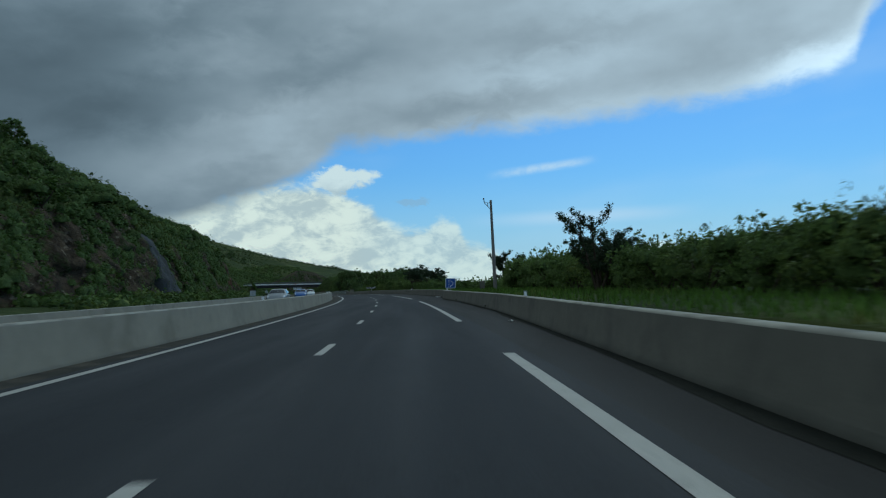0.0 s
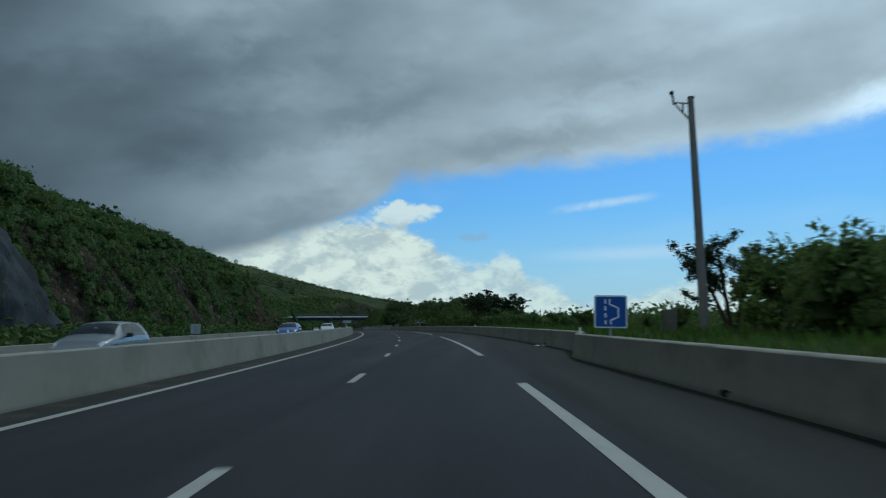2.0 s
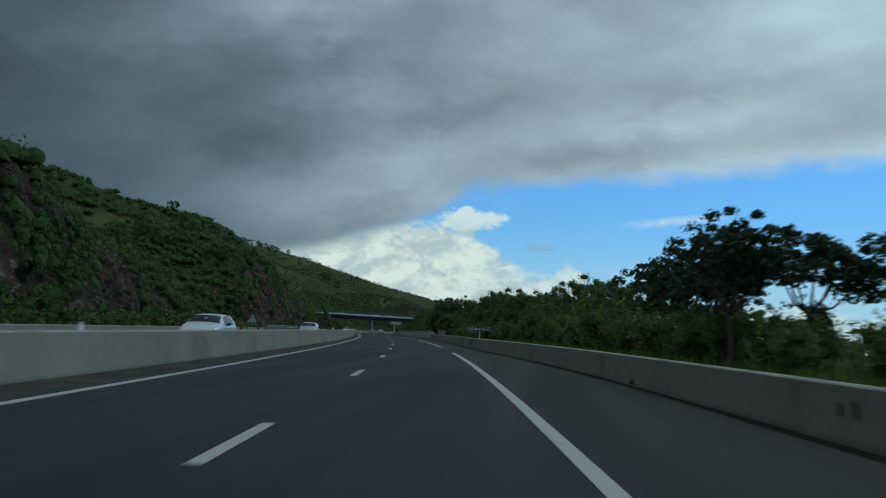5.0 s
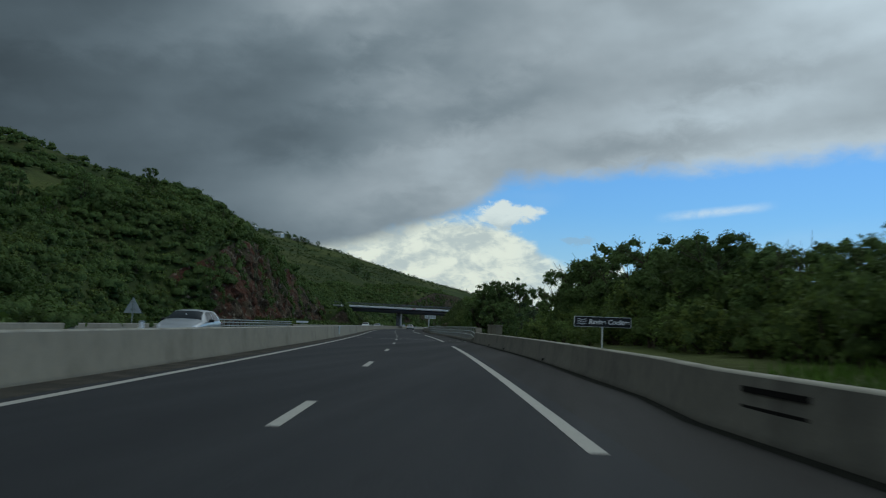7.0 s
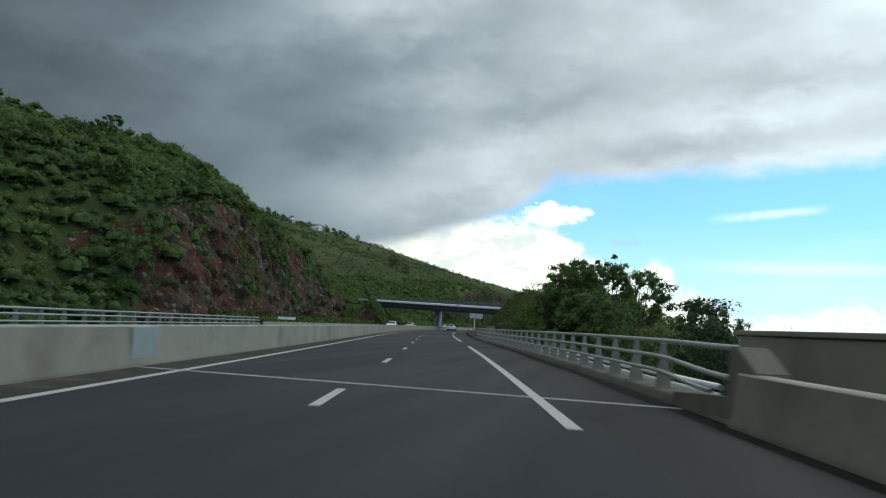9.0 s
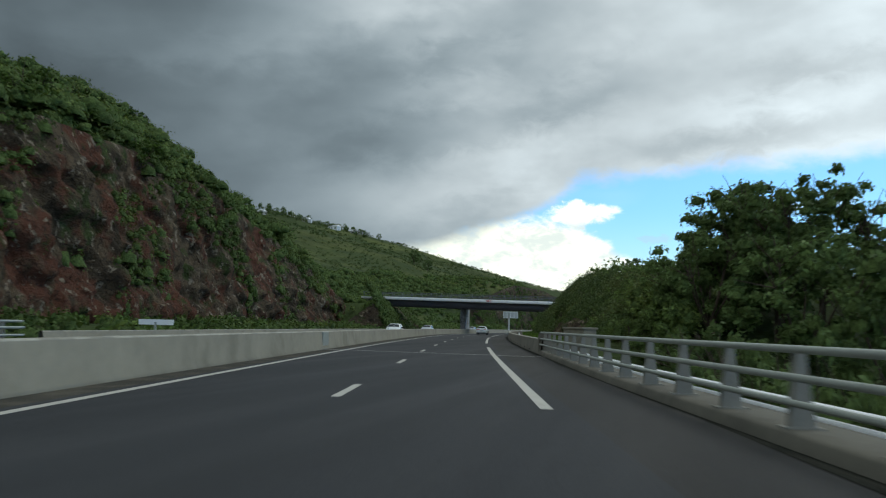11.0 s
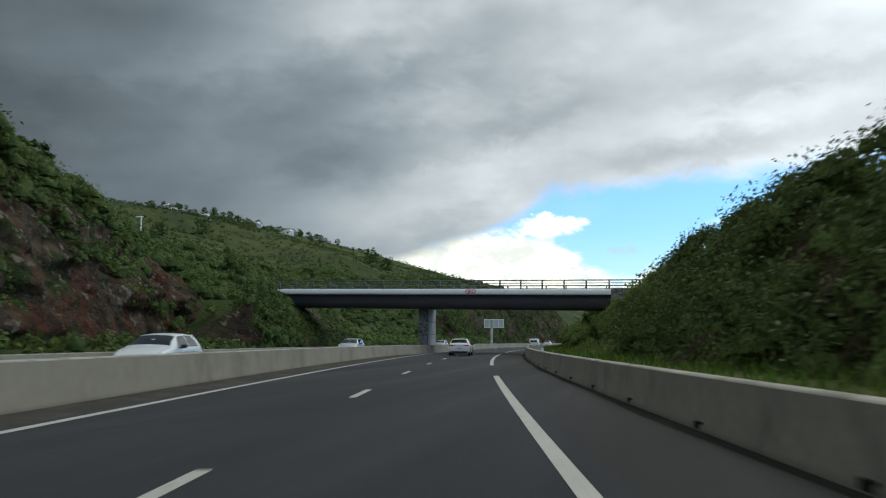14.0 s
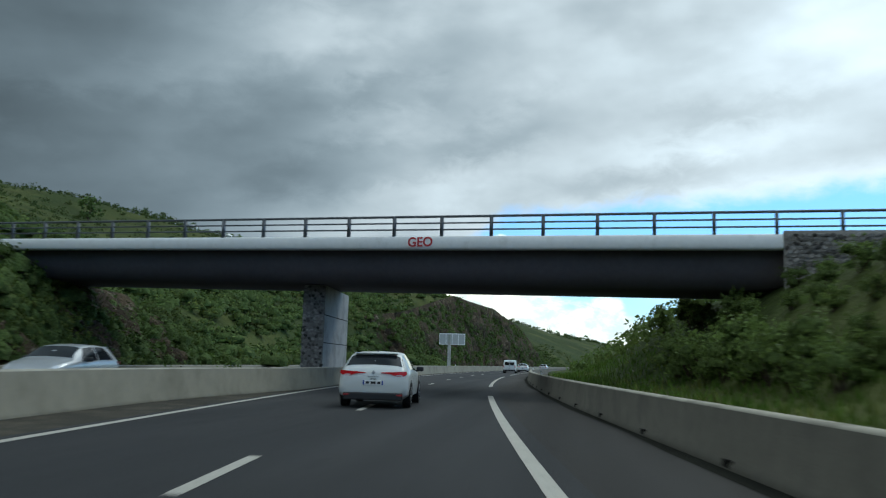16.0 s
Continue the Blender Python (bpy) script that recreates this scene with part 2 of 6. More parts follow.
def asphalt_material(name, base, worn, dark):
    """Rolled asphalt: stone grain, soft patches and long tracks polished along the road."""
    mat = bpy.data.materials.new(name)
    mat.use_nodes = True
    nt = mat.node_tree
    N, L = nt.nodes.new, nt.links.new
    b = nt.nodes["Principled BSDF"]
    b.inputs["Specular IOR Level"].default_value = 0.16
    geo = N("ShaderNodeNewGeometry")

    def noisy(size, detail, stretch=(1, 1, 1)):
        mp, n = N("ShaderNodeMapping"), N("ShaderNodeTexNoise")
        mp.inputs["Scale"].default_value = stretch
        mp.inputs["Rotation"].default_value = (0, 0, radians(-8))
        L(geo.outputs["Position"], mp.inputs[0])
        L(mp.outputs[0], n.inputs["Vector"])
        n.inputs["Scale"].default_value, n.inputs["Detail"].default_value = size, detail
        return n.outputs[0]

    def lay(under, noise_out, lo, hi, colour, most):
        r, x = N("ShaderNodeMapRange"), N("ShaderNodeMix")
        r.interpolation_type = "SMOOTHSTEP"
        L(noise_out, r.inputs[0])
        r.inputs[1].default_value, r.inputs[2].default_value, r.inputs[4].default_value = lo, hi, most
        x.data_type = "RGBA"
        L(r.outputs[0], x.inputs[0])
        L(under, x.inputs[6])
        x.inputs[7].default_value = (*colour, 1)
        return x.outputs[2]

    c = N("ShaderNodeRGB")
    c.outputs[0].default_value = (*base, 1)
    out = lay(c.outputs[0], noisy(1.0, 3, (0.9, 0.03, 1)), 0.42, 0.68, worn, 0.8)
    out = lay(out, noisy(1.0, 4, (0.35, 0.09, 1)), 0.46, 0.70, dark, 0.7)
    out = lay(out, noisy(2.4, 4, (1, 0.25, 1)), 0.56, 0.74, dark, 0.45)
    out = lay(out, noisy(55, 3), 0.48, 0.70, tuple(2.3 * q for q in worn), 0.35)
    out = lay(out, noisy(38, 3), 0.52, 0.70, tuple(0.4 * q for q in dark), 0.5)
    L(out, b.inputs["Base Color"])
    r = N("ShaderNodeMapRange")
    L(noisy(1.0, 3, (0.8, 0.04, 1)), r.inputs[0])
    r.inputs[1].default_value, r.inputs[2].default_value, r.inputs[3].default_value, r.inputs[4].default_value = 0.3, 0.7, 0.92, 0.74
    L(r.outputs[0], b.inputs["Roughness"])
    bp = N("ShaderNodeBump")
    bp.inputs["Strength"].default_value, bp.inputs["Distance"].default_value = 0.3, 0.012
    L(noisy(80, 4), bp.inputs["Height"])
    L(bp.outputs[0], b.inputs["Normal"])
    return mat


M_ASPHALT = asphalt_material("asphalt", (0.0295, 0.031, 0.033), (0.0375, 0.0385, 0.040), (0.022, 0.023, 0.0245))
M_SHOULDER = asphalt_material("shoulder_asphalt", (0.0290, 0.0282, 0.0265), (0.036, 0.034, 0.031), (0.021, 0.020, 0.018))
M_PAINT = material("road_paint", (0.41, 0.395, 0.345), 0.7, grain=[(1.5, 0.08), (25, 0.16)], second=(0.25, 0.24, 0.21), second_size=6.0, second_lo=0.58, second_hi=0.72)
M_GUTTER = material("gutter_dirt", (0.050, 0.047, 0.038), 0.95, grain=[(0.8, 0.2), (12, 0.25)], bump=0.4, bump_size=15, second=(0.08, 0.072, 0.055), second_size=1.2)
M_FOOT_STRIP = material("black_foot_strip", (0.016, 0.017, 0.012), 0.95, grain=[(1.2, 0.3), (14, 0.25)], bump=0.4, bump_size=15)
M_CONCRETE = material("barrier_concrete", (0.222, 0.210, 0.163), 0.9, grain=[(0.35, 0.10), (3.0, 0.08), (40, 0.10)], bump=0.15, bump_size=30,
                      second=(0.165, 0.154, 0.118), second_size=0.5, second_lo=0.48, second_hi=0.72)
M_CONCRETE_OLD = material("weathered_concrete", (0.142, 0.134, 0.110), 0.9, grain=[(0.4, 0.12), (3.5, 0.12), (40, 0.12)], bump=0.2, bump_size=30,
                          second=(0.098, 0.093, 0.078), second_size=0.8, second_lo=0.45, second_hi=0.7)
# paler than the barrier sides, to stand for sky light on their tops
M_CONCRETE_LIT_TOP = material("lit_concrete_top", (0.36, 0.345, 0.285), 0.85, grain=[(0.6, 0.15), (6.0, 0.12)], bump=0.1, bump_size=25, second=(0.24, 0.23, 0.19), second_size=0.9)
M_CONCRETE_PALE = material("pale_concrete", (0.46, 0.455, 0.43), 0.85, grain=[(0.6, 0.10), (5.0, 0.08)], bump=0.1, bump_size=25, second=(0.34, 0.335, 0.31), second_size=1.0)
M_SHOTCRETE = material("sprayed_concrete", (0.070, 0.073, 0.074), 0.9, grain=[(0.5, 0.2), (4, 0.2), (25, 0.15)], bump=0.5, bump_size=8, second=(0.046, 0.045, 0.040), second_size=0.35,
                       second_lo=0.45, second_hi=0.68, stretch=(1, 1, 0.35))
M_WHITE_CORNICE = material("white_cornice", (0.74, 0.75, 0.74), 0.6, grain=[(0.3, 0.05), (4, 0.05)], second=(0.60, 0.60, 0.57), second_size=1.4, second_lo=0.55, second_hi=0.8)
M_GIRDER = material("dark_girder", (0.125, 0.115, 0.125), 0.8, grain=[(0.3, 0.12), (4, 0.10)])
M_STEEL = material("galvanised_steel", (0.31, 0.332, 0.295), 0.55, 0.1, grain=[(2, 0.08), (20, 0.08)])
M_POST = material("dull_painted_steel", (0.25, 0.245, 0.215), 0.9, grain=[(2, 0.12), (20, 0.10)], spec=0.2)
M_STEEL_DARK = material("dark_railing_steel", (0.10, 0.11, 0.12), 0.5, 0.5, grain=[(3, 0.1)])
M_STONE = material("lava_stone", (0.20, 0.19, 0.178), 0.9, grain=[(9, 0.25)], bump=0.5, bump_size=12, per_object=0.75)
M_MORTAR = material("mortar", (0.21, 0.205, 0.19), 0.95, grain=[(8, 0.15)])
M_SIGN_BLUE = material("sign_blue", (0.012, 0.075, 0.34), 0.4, grain=[(3, 0.05)])
M_SIGN_WHITE = material("sign_white", (0.82, 0.83, 0.83), 0.45, grain=[(4, 0.04)])
M_SIGN_BROWN = material("sign_dark", (0.008, 0.008, 0.009), 0.45, grain=[(4, 0.08)])
M_SIGN_BACK = material("sign_back", (0.42, 0.44, 0.44), 0.5, 0.3, grain=[(3, 0.08)])
M_POLE = material("pole_concrete", (0.21, 0.20, 0.185), 0.85, grain=[(1.5, 0.12), (18, 0.12)], bump=0.15, bump_size=30)
M_RED_PAINT = material("red_spray_paint", (0.42, 0.015, 0.02), 0.6, grain=[(8, 0.1)])
M_BLACK = material("black_plastic", (0.010, 0.010, 0.011), 0.5, grain=[(10, 0.05)])
M_HOLE = material("drain_dark", (0.012, 0.011, 0.010), 0.95, grain=[(10, 0.1)])
M_SOIL = material("hill_soil", (0.040, 0.058, 0.016), 0.95, grain=[(0.02, 0.25), (0.2, 0.22), (2.0, 0.25)], bump=0.5, bump_size=1.5, second=(0.072, 0.086, 0.024),
                  second_size=0.035, second_lo=0.45, second_hi=0.62)
M_GRASS = material("verge_grass", (0.085, 0.150, 0.026), 0.9, grain=[(0.3, 0.25)], island=0.45, translucent=0.35, second=(0.15, 0.16, 0.045), second_size=0.5, second_lo=0.52, second_hi=0.7)
M_LEAF = material("scrub_leaf", (0.078, 0.120, 0.027), 0.6, grain=[(0.08, 0.38), (0.30, 0.42), (1.1, 0.18)], island=0.22, translucent=0.2, second=(0.125, 0.155, 0.036), second_size=0.09,
                  second_lo=0.46, second_hi=0.62, spec=0.12)
M_LEAF_DARK = material("tree_leaf", (0.118, 0.172, 0.056), 0.6, grain=[(0.25, 0.25)], island=0.3, per_object=0.25, translucent=0.40, spec=0.12)
M_LEAF_DRY = material("thorn_leaf", (0.040, 0.060, 0.026), 0.6, grain=[(0.5, 0.2)], island=0.5, translucent=0.25, spec=0.2)
M_LEAF_BUSH = material("bush_leaf", (0.120, 0.174, 0.046), 0.6, grain=[(0.2, 0.25)], island=0.28, per_object=0.35, translucent=0.40, second=(0.15, 0.19, 0.048),
                       second_size=0.25, second_lo=0.48, second_hi=0.66, spec=0.12)
M_LEAF_BANK = material("bank_leaf", (0.064, 0.097, 0.028), 0.6, grain=[(0.3, 0.35)], island=0.25, translucent=0.25, second=(0.09, 0.105, 0.032), second_size=0.3, spec=0.12)
M_LEAF_HILL = material("hill_tree_leaf", (0.056, 0.090, 0.015), 0.6, grain=[(0.5, 0.3)], island=0.3, per_object=0.4, translucent=0.22, spec=0.12)
M_TWIG = material("twigs_and_litter", (0.072, 0.104, 0.030), 0.95, grain=[(0.3, 0.3), (2.5, 0.35), (9, 0.45)], bump=1.0, bump_size=7)
M_BARK = material("bark", (0.075, 0.058, 0.043), 0.95, grain=[(6, 0.25)], bump=0.5, bump_size=14)


def rock_material(name, red, fleck):
    mat = bpy.data.materials.new(name)
    mat.use_nodes = True
    nt = mat.node_tree
    N, L = nt.nodes.new, nt.links.new
    b = nt.nodes["Principled BSDF"]
    b.inputs["Roughness"].default_value, b.inputs["Specular IOR Level"].default_value = 0.95, 0.1
    geo = N("ShaderNodeNewGeometry")

    def noisy(size, detail=6.0):
        n = N("ShaderNodeTexNoise")
        n.inputs["Scale"].default_value, n.inputs["Detail"].default_value, n.inputs["Roughness"].default_value = size, detail, 0.65
        L(geo.outputs["Position"], n.inputs["Vector"])
        return n.outputs[0]

    def mix(fac, lo, hi, a, c):
        r = N("ShaderNodeMapRange")
        r.interpolation_type = "SMOOTHSTEP"
        L(fac, r.inputs[0])
        r.inputs[1].default_value, r.inputs[2].default_value = lo, hi
        x = N("ShaderNodeMix")
        x.data_type = "RGBA"
        L(r.outputs[0], x.inputs[0])
        if isinstance(a, tuple):
            x.inputs[6].default_value = (*a, 1)
        else:
            L(a, x.inputs[6])
        x.inputs[7].default_value = (*c, 1)
        return x.outputs[2]

    c = mix(noisy(0.55, 5), 0.36, 0.62, (0.036, 0.027, 0.017), (0.112, 0.082, 0.050))
    c = mix(noisy(0.16, 4), 0.48, 0.58, c, red)
    c = mix(noisy(0.30, 6), 0.53, 0.63, c, (0.045, 0.060, 0.018))
    c = mix(noisy(1.0, 4), 0.575, 0.65, c, fleck)
    c = mix(noisy(2.2, 5), 0.55, 0.72, c, (0.020, 0.017, 0.013))
    # open joints between the blocks
    bent = N("ShaderNodeVectorMath")
    bent.operation = "MULTIPLY_ADD"
    swirl = N("ShaderNodeTexNoise")
    swirl.inputs["Scale"].default_value, swirl.inputs["Detail"].default_value = 0.9, 3.0
    L(geo.outputs["Position"], swirl.inputs["Vector"])
    L(swirl.outputs["Color"], bent.inputs[0])
    bent.inputs[1].default_value = (1.6, 1.6, 1.6)
    L(geo.outputs["Position"], bent.inputs[2])
    cell = N("ShaderNodeTexVoronoi")
    cell.feature = "DISTANCE_TO_EDGE"
    cell.inputs["Scale"].default_value = 0.6
    L(bent.outputs[0], cell.inputs["Vector"])
    c = mix(cell.outputs["Distance"], 0.045, -0.02, c, (0.022, 0.018, 0.014))
    L(c, b.inputs["Base Color"])
    bp = N("ShaderNodeBump")
    bp.inputs["Strength"].default_value, bp.inputs["Distance"].default_value = 1.0, 0.45
    L(noisy(2.6, 10), bp.inputs["Height"])
    L(bp.outputs[0], b.inputs["Normal"])
    return mat


M_ROCK = rock_material("basalt_cut", (0.104, 0.044, 0.026), (0.24, 0.20, 0.145))
M_ROCK_GREY = rock_material("grey_basalt_cut", (0.074, 0.055, 0.035), (0.22, 0.185, 0.13))

# ---------------------------------------------------------------- the line of the road
# curvature (1/km, to the left) every 40 m and change of slope every 80 m, from -20 m on
BEND = [0.854, 0.631, 1.032, 0.989, 1.181, 0.72, 0.651, 0.168, -0.646, -0.52, -1.263, -1.41, -1.232, -1.085, -0.969, -0.879, -0.815, -0.772, -0.751]
SAG = [2.563, -0.278, -5.38, -3.486, 0.576, -0.647, 0.556, 0.259, 0.127, 0.078]
RS = np.arange(-160, 1300, 2.0)
_k = np.interp(RS, -20 + 40.0 * np.arange(len(BEND)), np.array(BEND) * 1e-3)
_k = np.where(RS > 760, 0.0, _k)
R_TH = np.cumsum(_k) * 2
R_TH -= np.interp(0, RS, R_TH)
R_X, R_Y = np.cumsum(-np.sin(R_TH)) * 2, np.cumsum(np.cos(R_TH)) * 2
R_X -= np.interp(0, RS, R_X)
R_Y -= np.interp(0, RS, R_Y)
_g = np.interp(RS, -20 + 80.0 * np.arange(len(SAG)), np.array(SAG) * 1e-5)
_g = np.where((RS < -20) | (RS > 700), 0.0, _g)
_g = np.cumsum(_g) * 2
_g -= np.interp(200, RS, _g)
R_Z = np.cumsum(_g) * 2
R_Z -= np.interp(0, RS, R_Z)
R_Z = np.where(RS > 700, np.interp(700, RS, R_Z), R_Z)
MEAN_TH = radians(6.0)


def at(s, lat, z=0.0):
    """World places from metres along the road, metres to the left of its lane line and height over the road."""
    s, lat = np.broadcast_arrays(np.asarray(s, float), np.asarray(lat, float))
    th, x, y, rz = (np.interp(s, RS, a) for a in (R_TH, R_X, R_Y, R_Z))
    inner = np.clip(lat, -300, 300)
    outer = lat - inner
    over = np.where(s < RS[0], s - RS[0], np.where(s > RS[-1], s - RS[-1], 0.0))
    return np.stack([x - inner * np.cos(th) - outer * math.cos(MEAN_TH) - over * np.sin(th),
                     y - inner * np.sin(th) - outer * math.sin(MEAN_TH) + over * np.cos(th), rz + z], -1)


def heading(s):
    return float(np.interp(s, RS, R_TH))


def spot(s, lat, z=0.0, turn=0.0):
    """The pose of a thing at a place by the road, facing along it; turn in degrees to the left."""
    x, y, h = at(s, lat, z)
    return pose(float(x), float(y), float(h), 0, 0, math.degrees(heading(s)) + turn)


# ---------------------------------------------------------------- mesh helpers
def mesh_np(name, verts, faces, mat, smooth=False):
    me = bpy.data.meshes.new(name)
    verts = np.asarray(verts, np.float32).reshape(-1, 3)
    faces = np.asarray(faces, np.int32)
    n, k = faces.shape
    me.vertices.add(len(verts))
    me.vertices.foreach_set("co", verts.ravel())
    me.loops.add(n * k)
    me.loops.foreach_set("vertex_index", faces.ravel())
    me.polygons.add(n)
    me.polygons.foreach_set("loop_start", np.arange(0, n * k, k, dtype=np.int32))
    me.polygons.foreach_set("loop_total", np.full(n, k, np.int32))
    if smooth:
        me.polygons.foreach_set("use_smooth", np.ones(n, bool))
    me.materials.append(mat)
    me.update(calc_edges=True)
    me.validate()
    return me


def grid_faces(rows, cols, close=False):
    i, j = np.meshgrid(np.arange(rows - 1), np.arange(cols if close else cols - 1), indexing="ij")
    a, b = i * cols + j, i * cols + (j + 1) % cols
    return np.stack([a, b, b + cols, a + cols], -1).reshape(-1, 4)


def part(name, data, mat, parent=None, label="", m=None):
    """Links a bmesh or a mesh as one object, under its thing if one is given."""
    if isinstance(data, bmesh.types.BMesh):
        me = bpy.data.meshes.new(name)
        data.to_mesh(me)
        data.free()
        if mat:
            me.materials.append(mat)
        data = me
    ob = new(name, data)
    if parent is not None:
        ob.parent = parent
    if m is not None:
        ob.matrix_basis = m
    return tagged(ob, label)


def empty(name, m=None):
    ob = new(name)
    if m is not None:
        ob.matrix_basis = m
    return ob


def box_bm(x0, x1, y0, y1, z0, z1, bevel=0.0, bm=None):
    bm = bm or bmesh.new()
    made = bmesh.ops.create_cube(bm, size=1.0, matrix=Matrix.Translation(((x0 + x1) / 2, (y0 + y1) / 2, (z0 + z1) / 2)) @ Matrix.Diagonal((x1 - x0, y1 - y0, z1 - z0, 1)))
    if bevel:
        edges = {e for v in made["verts"] for e in v.link_edges}
        bmesh.ops.bevel(bm, geom=list(edges), offset=bevel, segments=2, affect="EDGES", profile=0.5)
    return bm


def tube_np(points, radii, sides=8):
    """A tube through points: verts and quads, with closed ends left open."""
    points, radii = np.asarray(points, float), np.asarray(radii, float)
    d = np.gradient(points, axis=0)
    d /= np.linalg.norm(d, axis=1, keepdims=True) + 1e-9
    ref = np.where(np.abs(d[:, 2:3]) > 0.9, [[1.0, 0, 0]], [[0, 0, 1.0]])
    u = np.cross(d, ref)
    u /= np.linalg.norm(u, axis=1, keepdims=True) + 1e-9
    v = np.cross(d, u)
    a = np.linspace(0, 2 * np.pi, sides, endpoint=False)
    ring = points[:, None] + radii[:, None, None] * (np.cos(a)[None, :, None] * u[:, None] + np.sin(a)[None, :, None] * v[:, None])
    return ring.reshape(-1, 3), grid_faces(len(points), sides, True)


def joined(pieces):
    vs, fs, n = [], [], 0
    for v, f in pieces:
        vs.append(v)
        fs.append(np.asarray(f) + n)
        n += len(v)
    return np.concatenate(vs), np.concatenate(fs)


def sweep(s, prof, bulge=None):
    """A cross-section [(lat, z), ...] carried along the road; prof may be a function of s."""
    s = np.asarray(s, float)
    rows = np.stack([at(np.full(len(p), q), [a for a, _ in p], np.array([b for _, b in p])) for q, p in ((q, prof(q) if callable(prof) else prof) for q in s)])
    n = rows.shape[1]
    return rows.reshape(-1, 3), grid_faces(len(s), n)[:, ::-1]


def sines(x, y, seed, size, count=7):
    """A smooth random relief of about -1 to 1."""
    rng = np.random.default_rng(seed)
    out = 0
    for _ in range(count):
        a, p, q = rng.uniform(0, 2 * np.pi), rng.uniform(0, 2 * np.pi), rng.uniform(0.6, 1.7)
        out = out + np.sin((x * np.cos(a) + y * np.sin(a)) * 2 * np.pi * q / size + p)
    return out / count * 1.8


# ---------------------------------------------------------------- the lie of the land
def ease(x, a, b):
    t = np.clip((x - a) / (b - a), 0, 1)
    return t * t * (3 - 2 * t)


FOOT = 24.3
FACE_S = [-150, 20, 60, 85, 110, 135, 150, 162, 175, 192, 210, 228, 250, 270, 285, 297, 315, 334, 350, 375, 400, 415, 430, 470, 520, 560, 600, 650, 690, 708, 730, 1300]
FACE_H = [7, 7.6, 9.4, 11.5, 10.4, 9.8, 11.6, 13.0, 12, 8.7, 6.6, 5, 4, 4, 7, 12, 15.8, 16.8, 16.9, 13.9, 10.4, 7, 4, 5, 6, 11.5, 18, 18.0, 14.0, 9, 5, 6]
SLOPE_S = [-150, 0, 60, 100, 130, 160, 220, 260, 290, 310, 335, 360, 385, 410, 430, 470, 560, 700, 900, 1300]
SLOPE_M = [0.50, 0.52, 0.58, 0.60, 0.48, 0.38, 0.45, 0.52, 0.50, 0.42, 0.40, 0.72, 0.80, 0.62, 0.45, 0.42, 0.38, 0.36, 0.45, 0.45]
UPPER_S = [-150, 0, 100, 200, 300, 400, 500, 600, 700, 800, 900, 1000, 1300]
UPPER_M = [0.34, 0.34, 0.30, 0.26, 0.24, 0.27, 0.30, 0.30, 0.28, 0.28, 0.30, 0.22, 0.12]
BANK_S = [-150, 285, 297, 306, 320, 335, 350, 375, 386, 397, 410, 430, 450, 480, 520, 1300]
BANK_H = [0, 0, 0.5, 3.4, 4.6, 5.4, 6.2, 5.7, 5.5, 4.7, 4.4, 4.4, 2.4, 0.6, 0.0, 0.0]


def ravine(s, lat):
    return ease(s, 212, 236) * ease(s, 300, 276) * ease(lat, 46, 20)


def cap_rise(d, m):
    """A slope that levels off at a ridge well over 100 m up."""
    return 170 * (1 - np.exp(-m * d / 170 * 1.05))


def land(s, lat):
    """Height of the ground over the road."""
    s, lat = np.broadcast_arrays(np.asarray(s, float), np.asarray(lat, float))
    hf, ms = np.interp(s, FACE_S, FACE_H), np.interp(s, SLOPE_S, SLOPE_M)
    d = np.maximum(lat - 29.5, 0)
    soft = ease(s, 205, 222) * ease(s, 296, 280) + ease(s, 424, 436)
    d2 = np.maximum(lat - 50, 0)
    up = ms * np.minimum(d, 20.5) + cap_rise(d2, np.interp(s, UPPER_S, UPPER_M))
    up = up + np.minimum(d * 0.05, 1.6) * sines(s, lat, 5, 60) + np.minimum(d2 * 0.02, 2.5) * sines(s, lat, 6, 170)
    up = up - np.interp(s, [520, 560, 600, 650, 690, 715], [0, 3.5, 6, 4.5, 2.5, 0]) * ease(lat, 33, 66)
    left = 0.1 + 0.7 * ease(lat, 17, FOOT) + (hf - 0.8) * ease(lat, 27.2 - 2.5 * soft, 31.4) + up
    left = left + 10 * ease(lat, 185, 320) * ease(s, 720, 880)
    left = np.maximum(left, 0.1 + 5.2 * ease(lat, 18.8, 23.0) * ease(s, 404, 412) * ease(s, 440, 430))
    left = np.where(lat > 420, left * np.exp(-(lat - 420) / 1500.0), left)
    r = -lat
    bank = np.interp(s, BANK_S, BANK_H)
    right = 0.42 + 0.15 * ease(r, 6.5, 11) + bank * ease(r, 10.2 - 1.6 * ease(s, 366, 380), 16.0) + bank * 0.12 * ease(r, 15, 19) - bank * 1.3 * ease(r, 21, 44)
    right = right - (0.022 + 0.034 * ease(s, 170, 215)) * np.maximum(r - 18, 0) * np.exp(-np.maximum(r - 18, 0) / 3000) + np.minimum(np.maximum(r - 10, 0) * 0.02, 1.0) * sines(s, lat, 8, 45)
    h = np.where(lat > 8, left, right)
    h = np.where((lat > -7.65) & (lat < 16.7), -0.45, h)
    return h - 11.0 * ravine(s, lat)


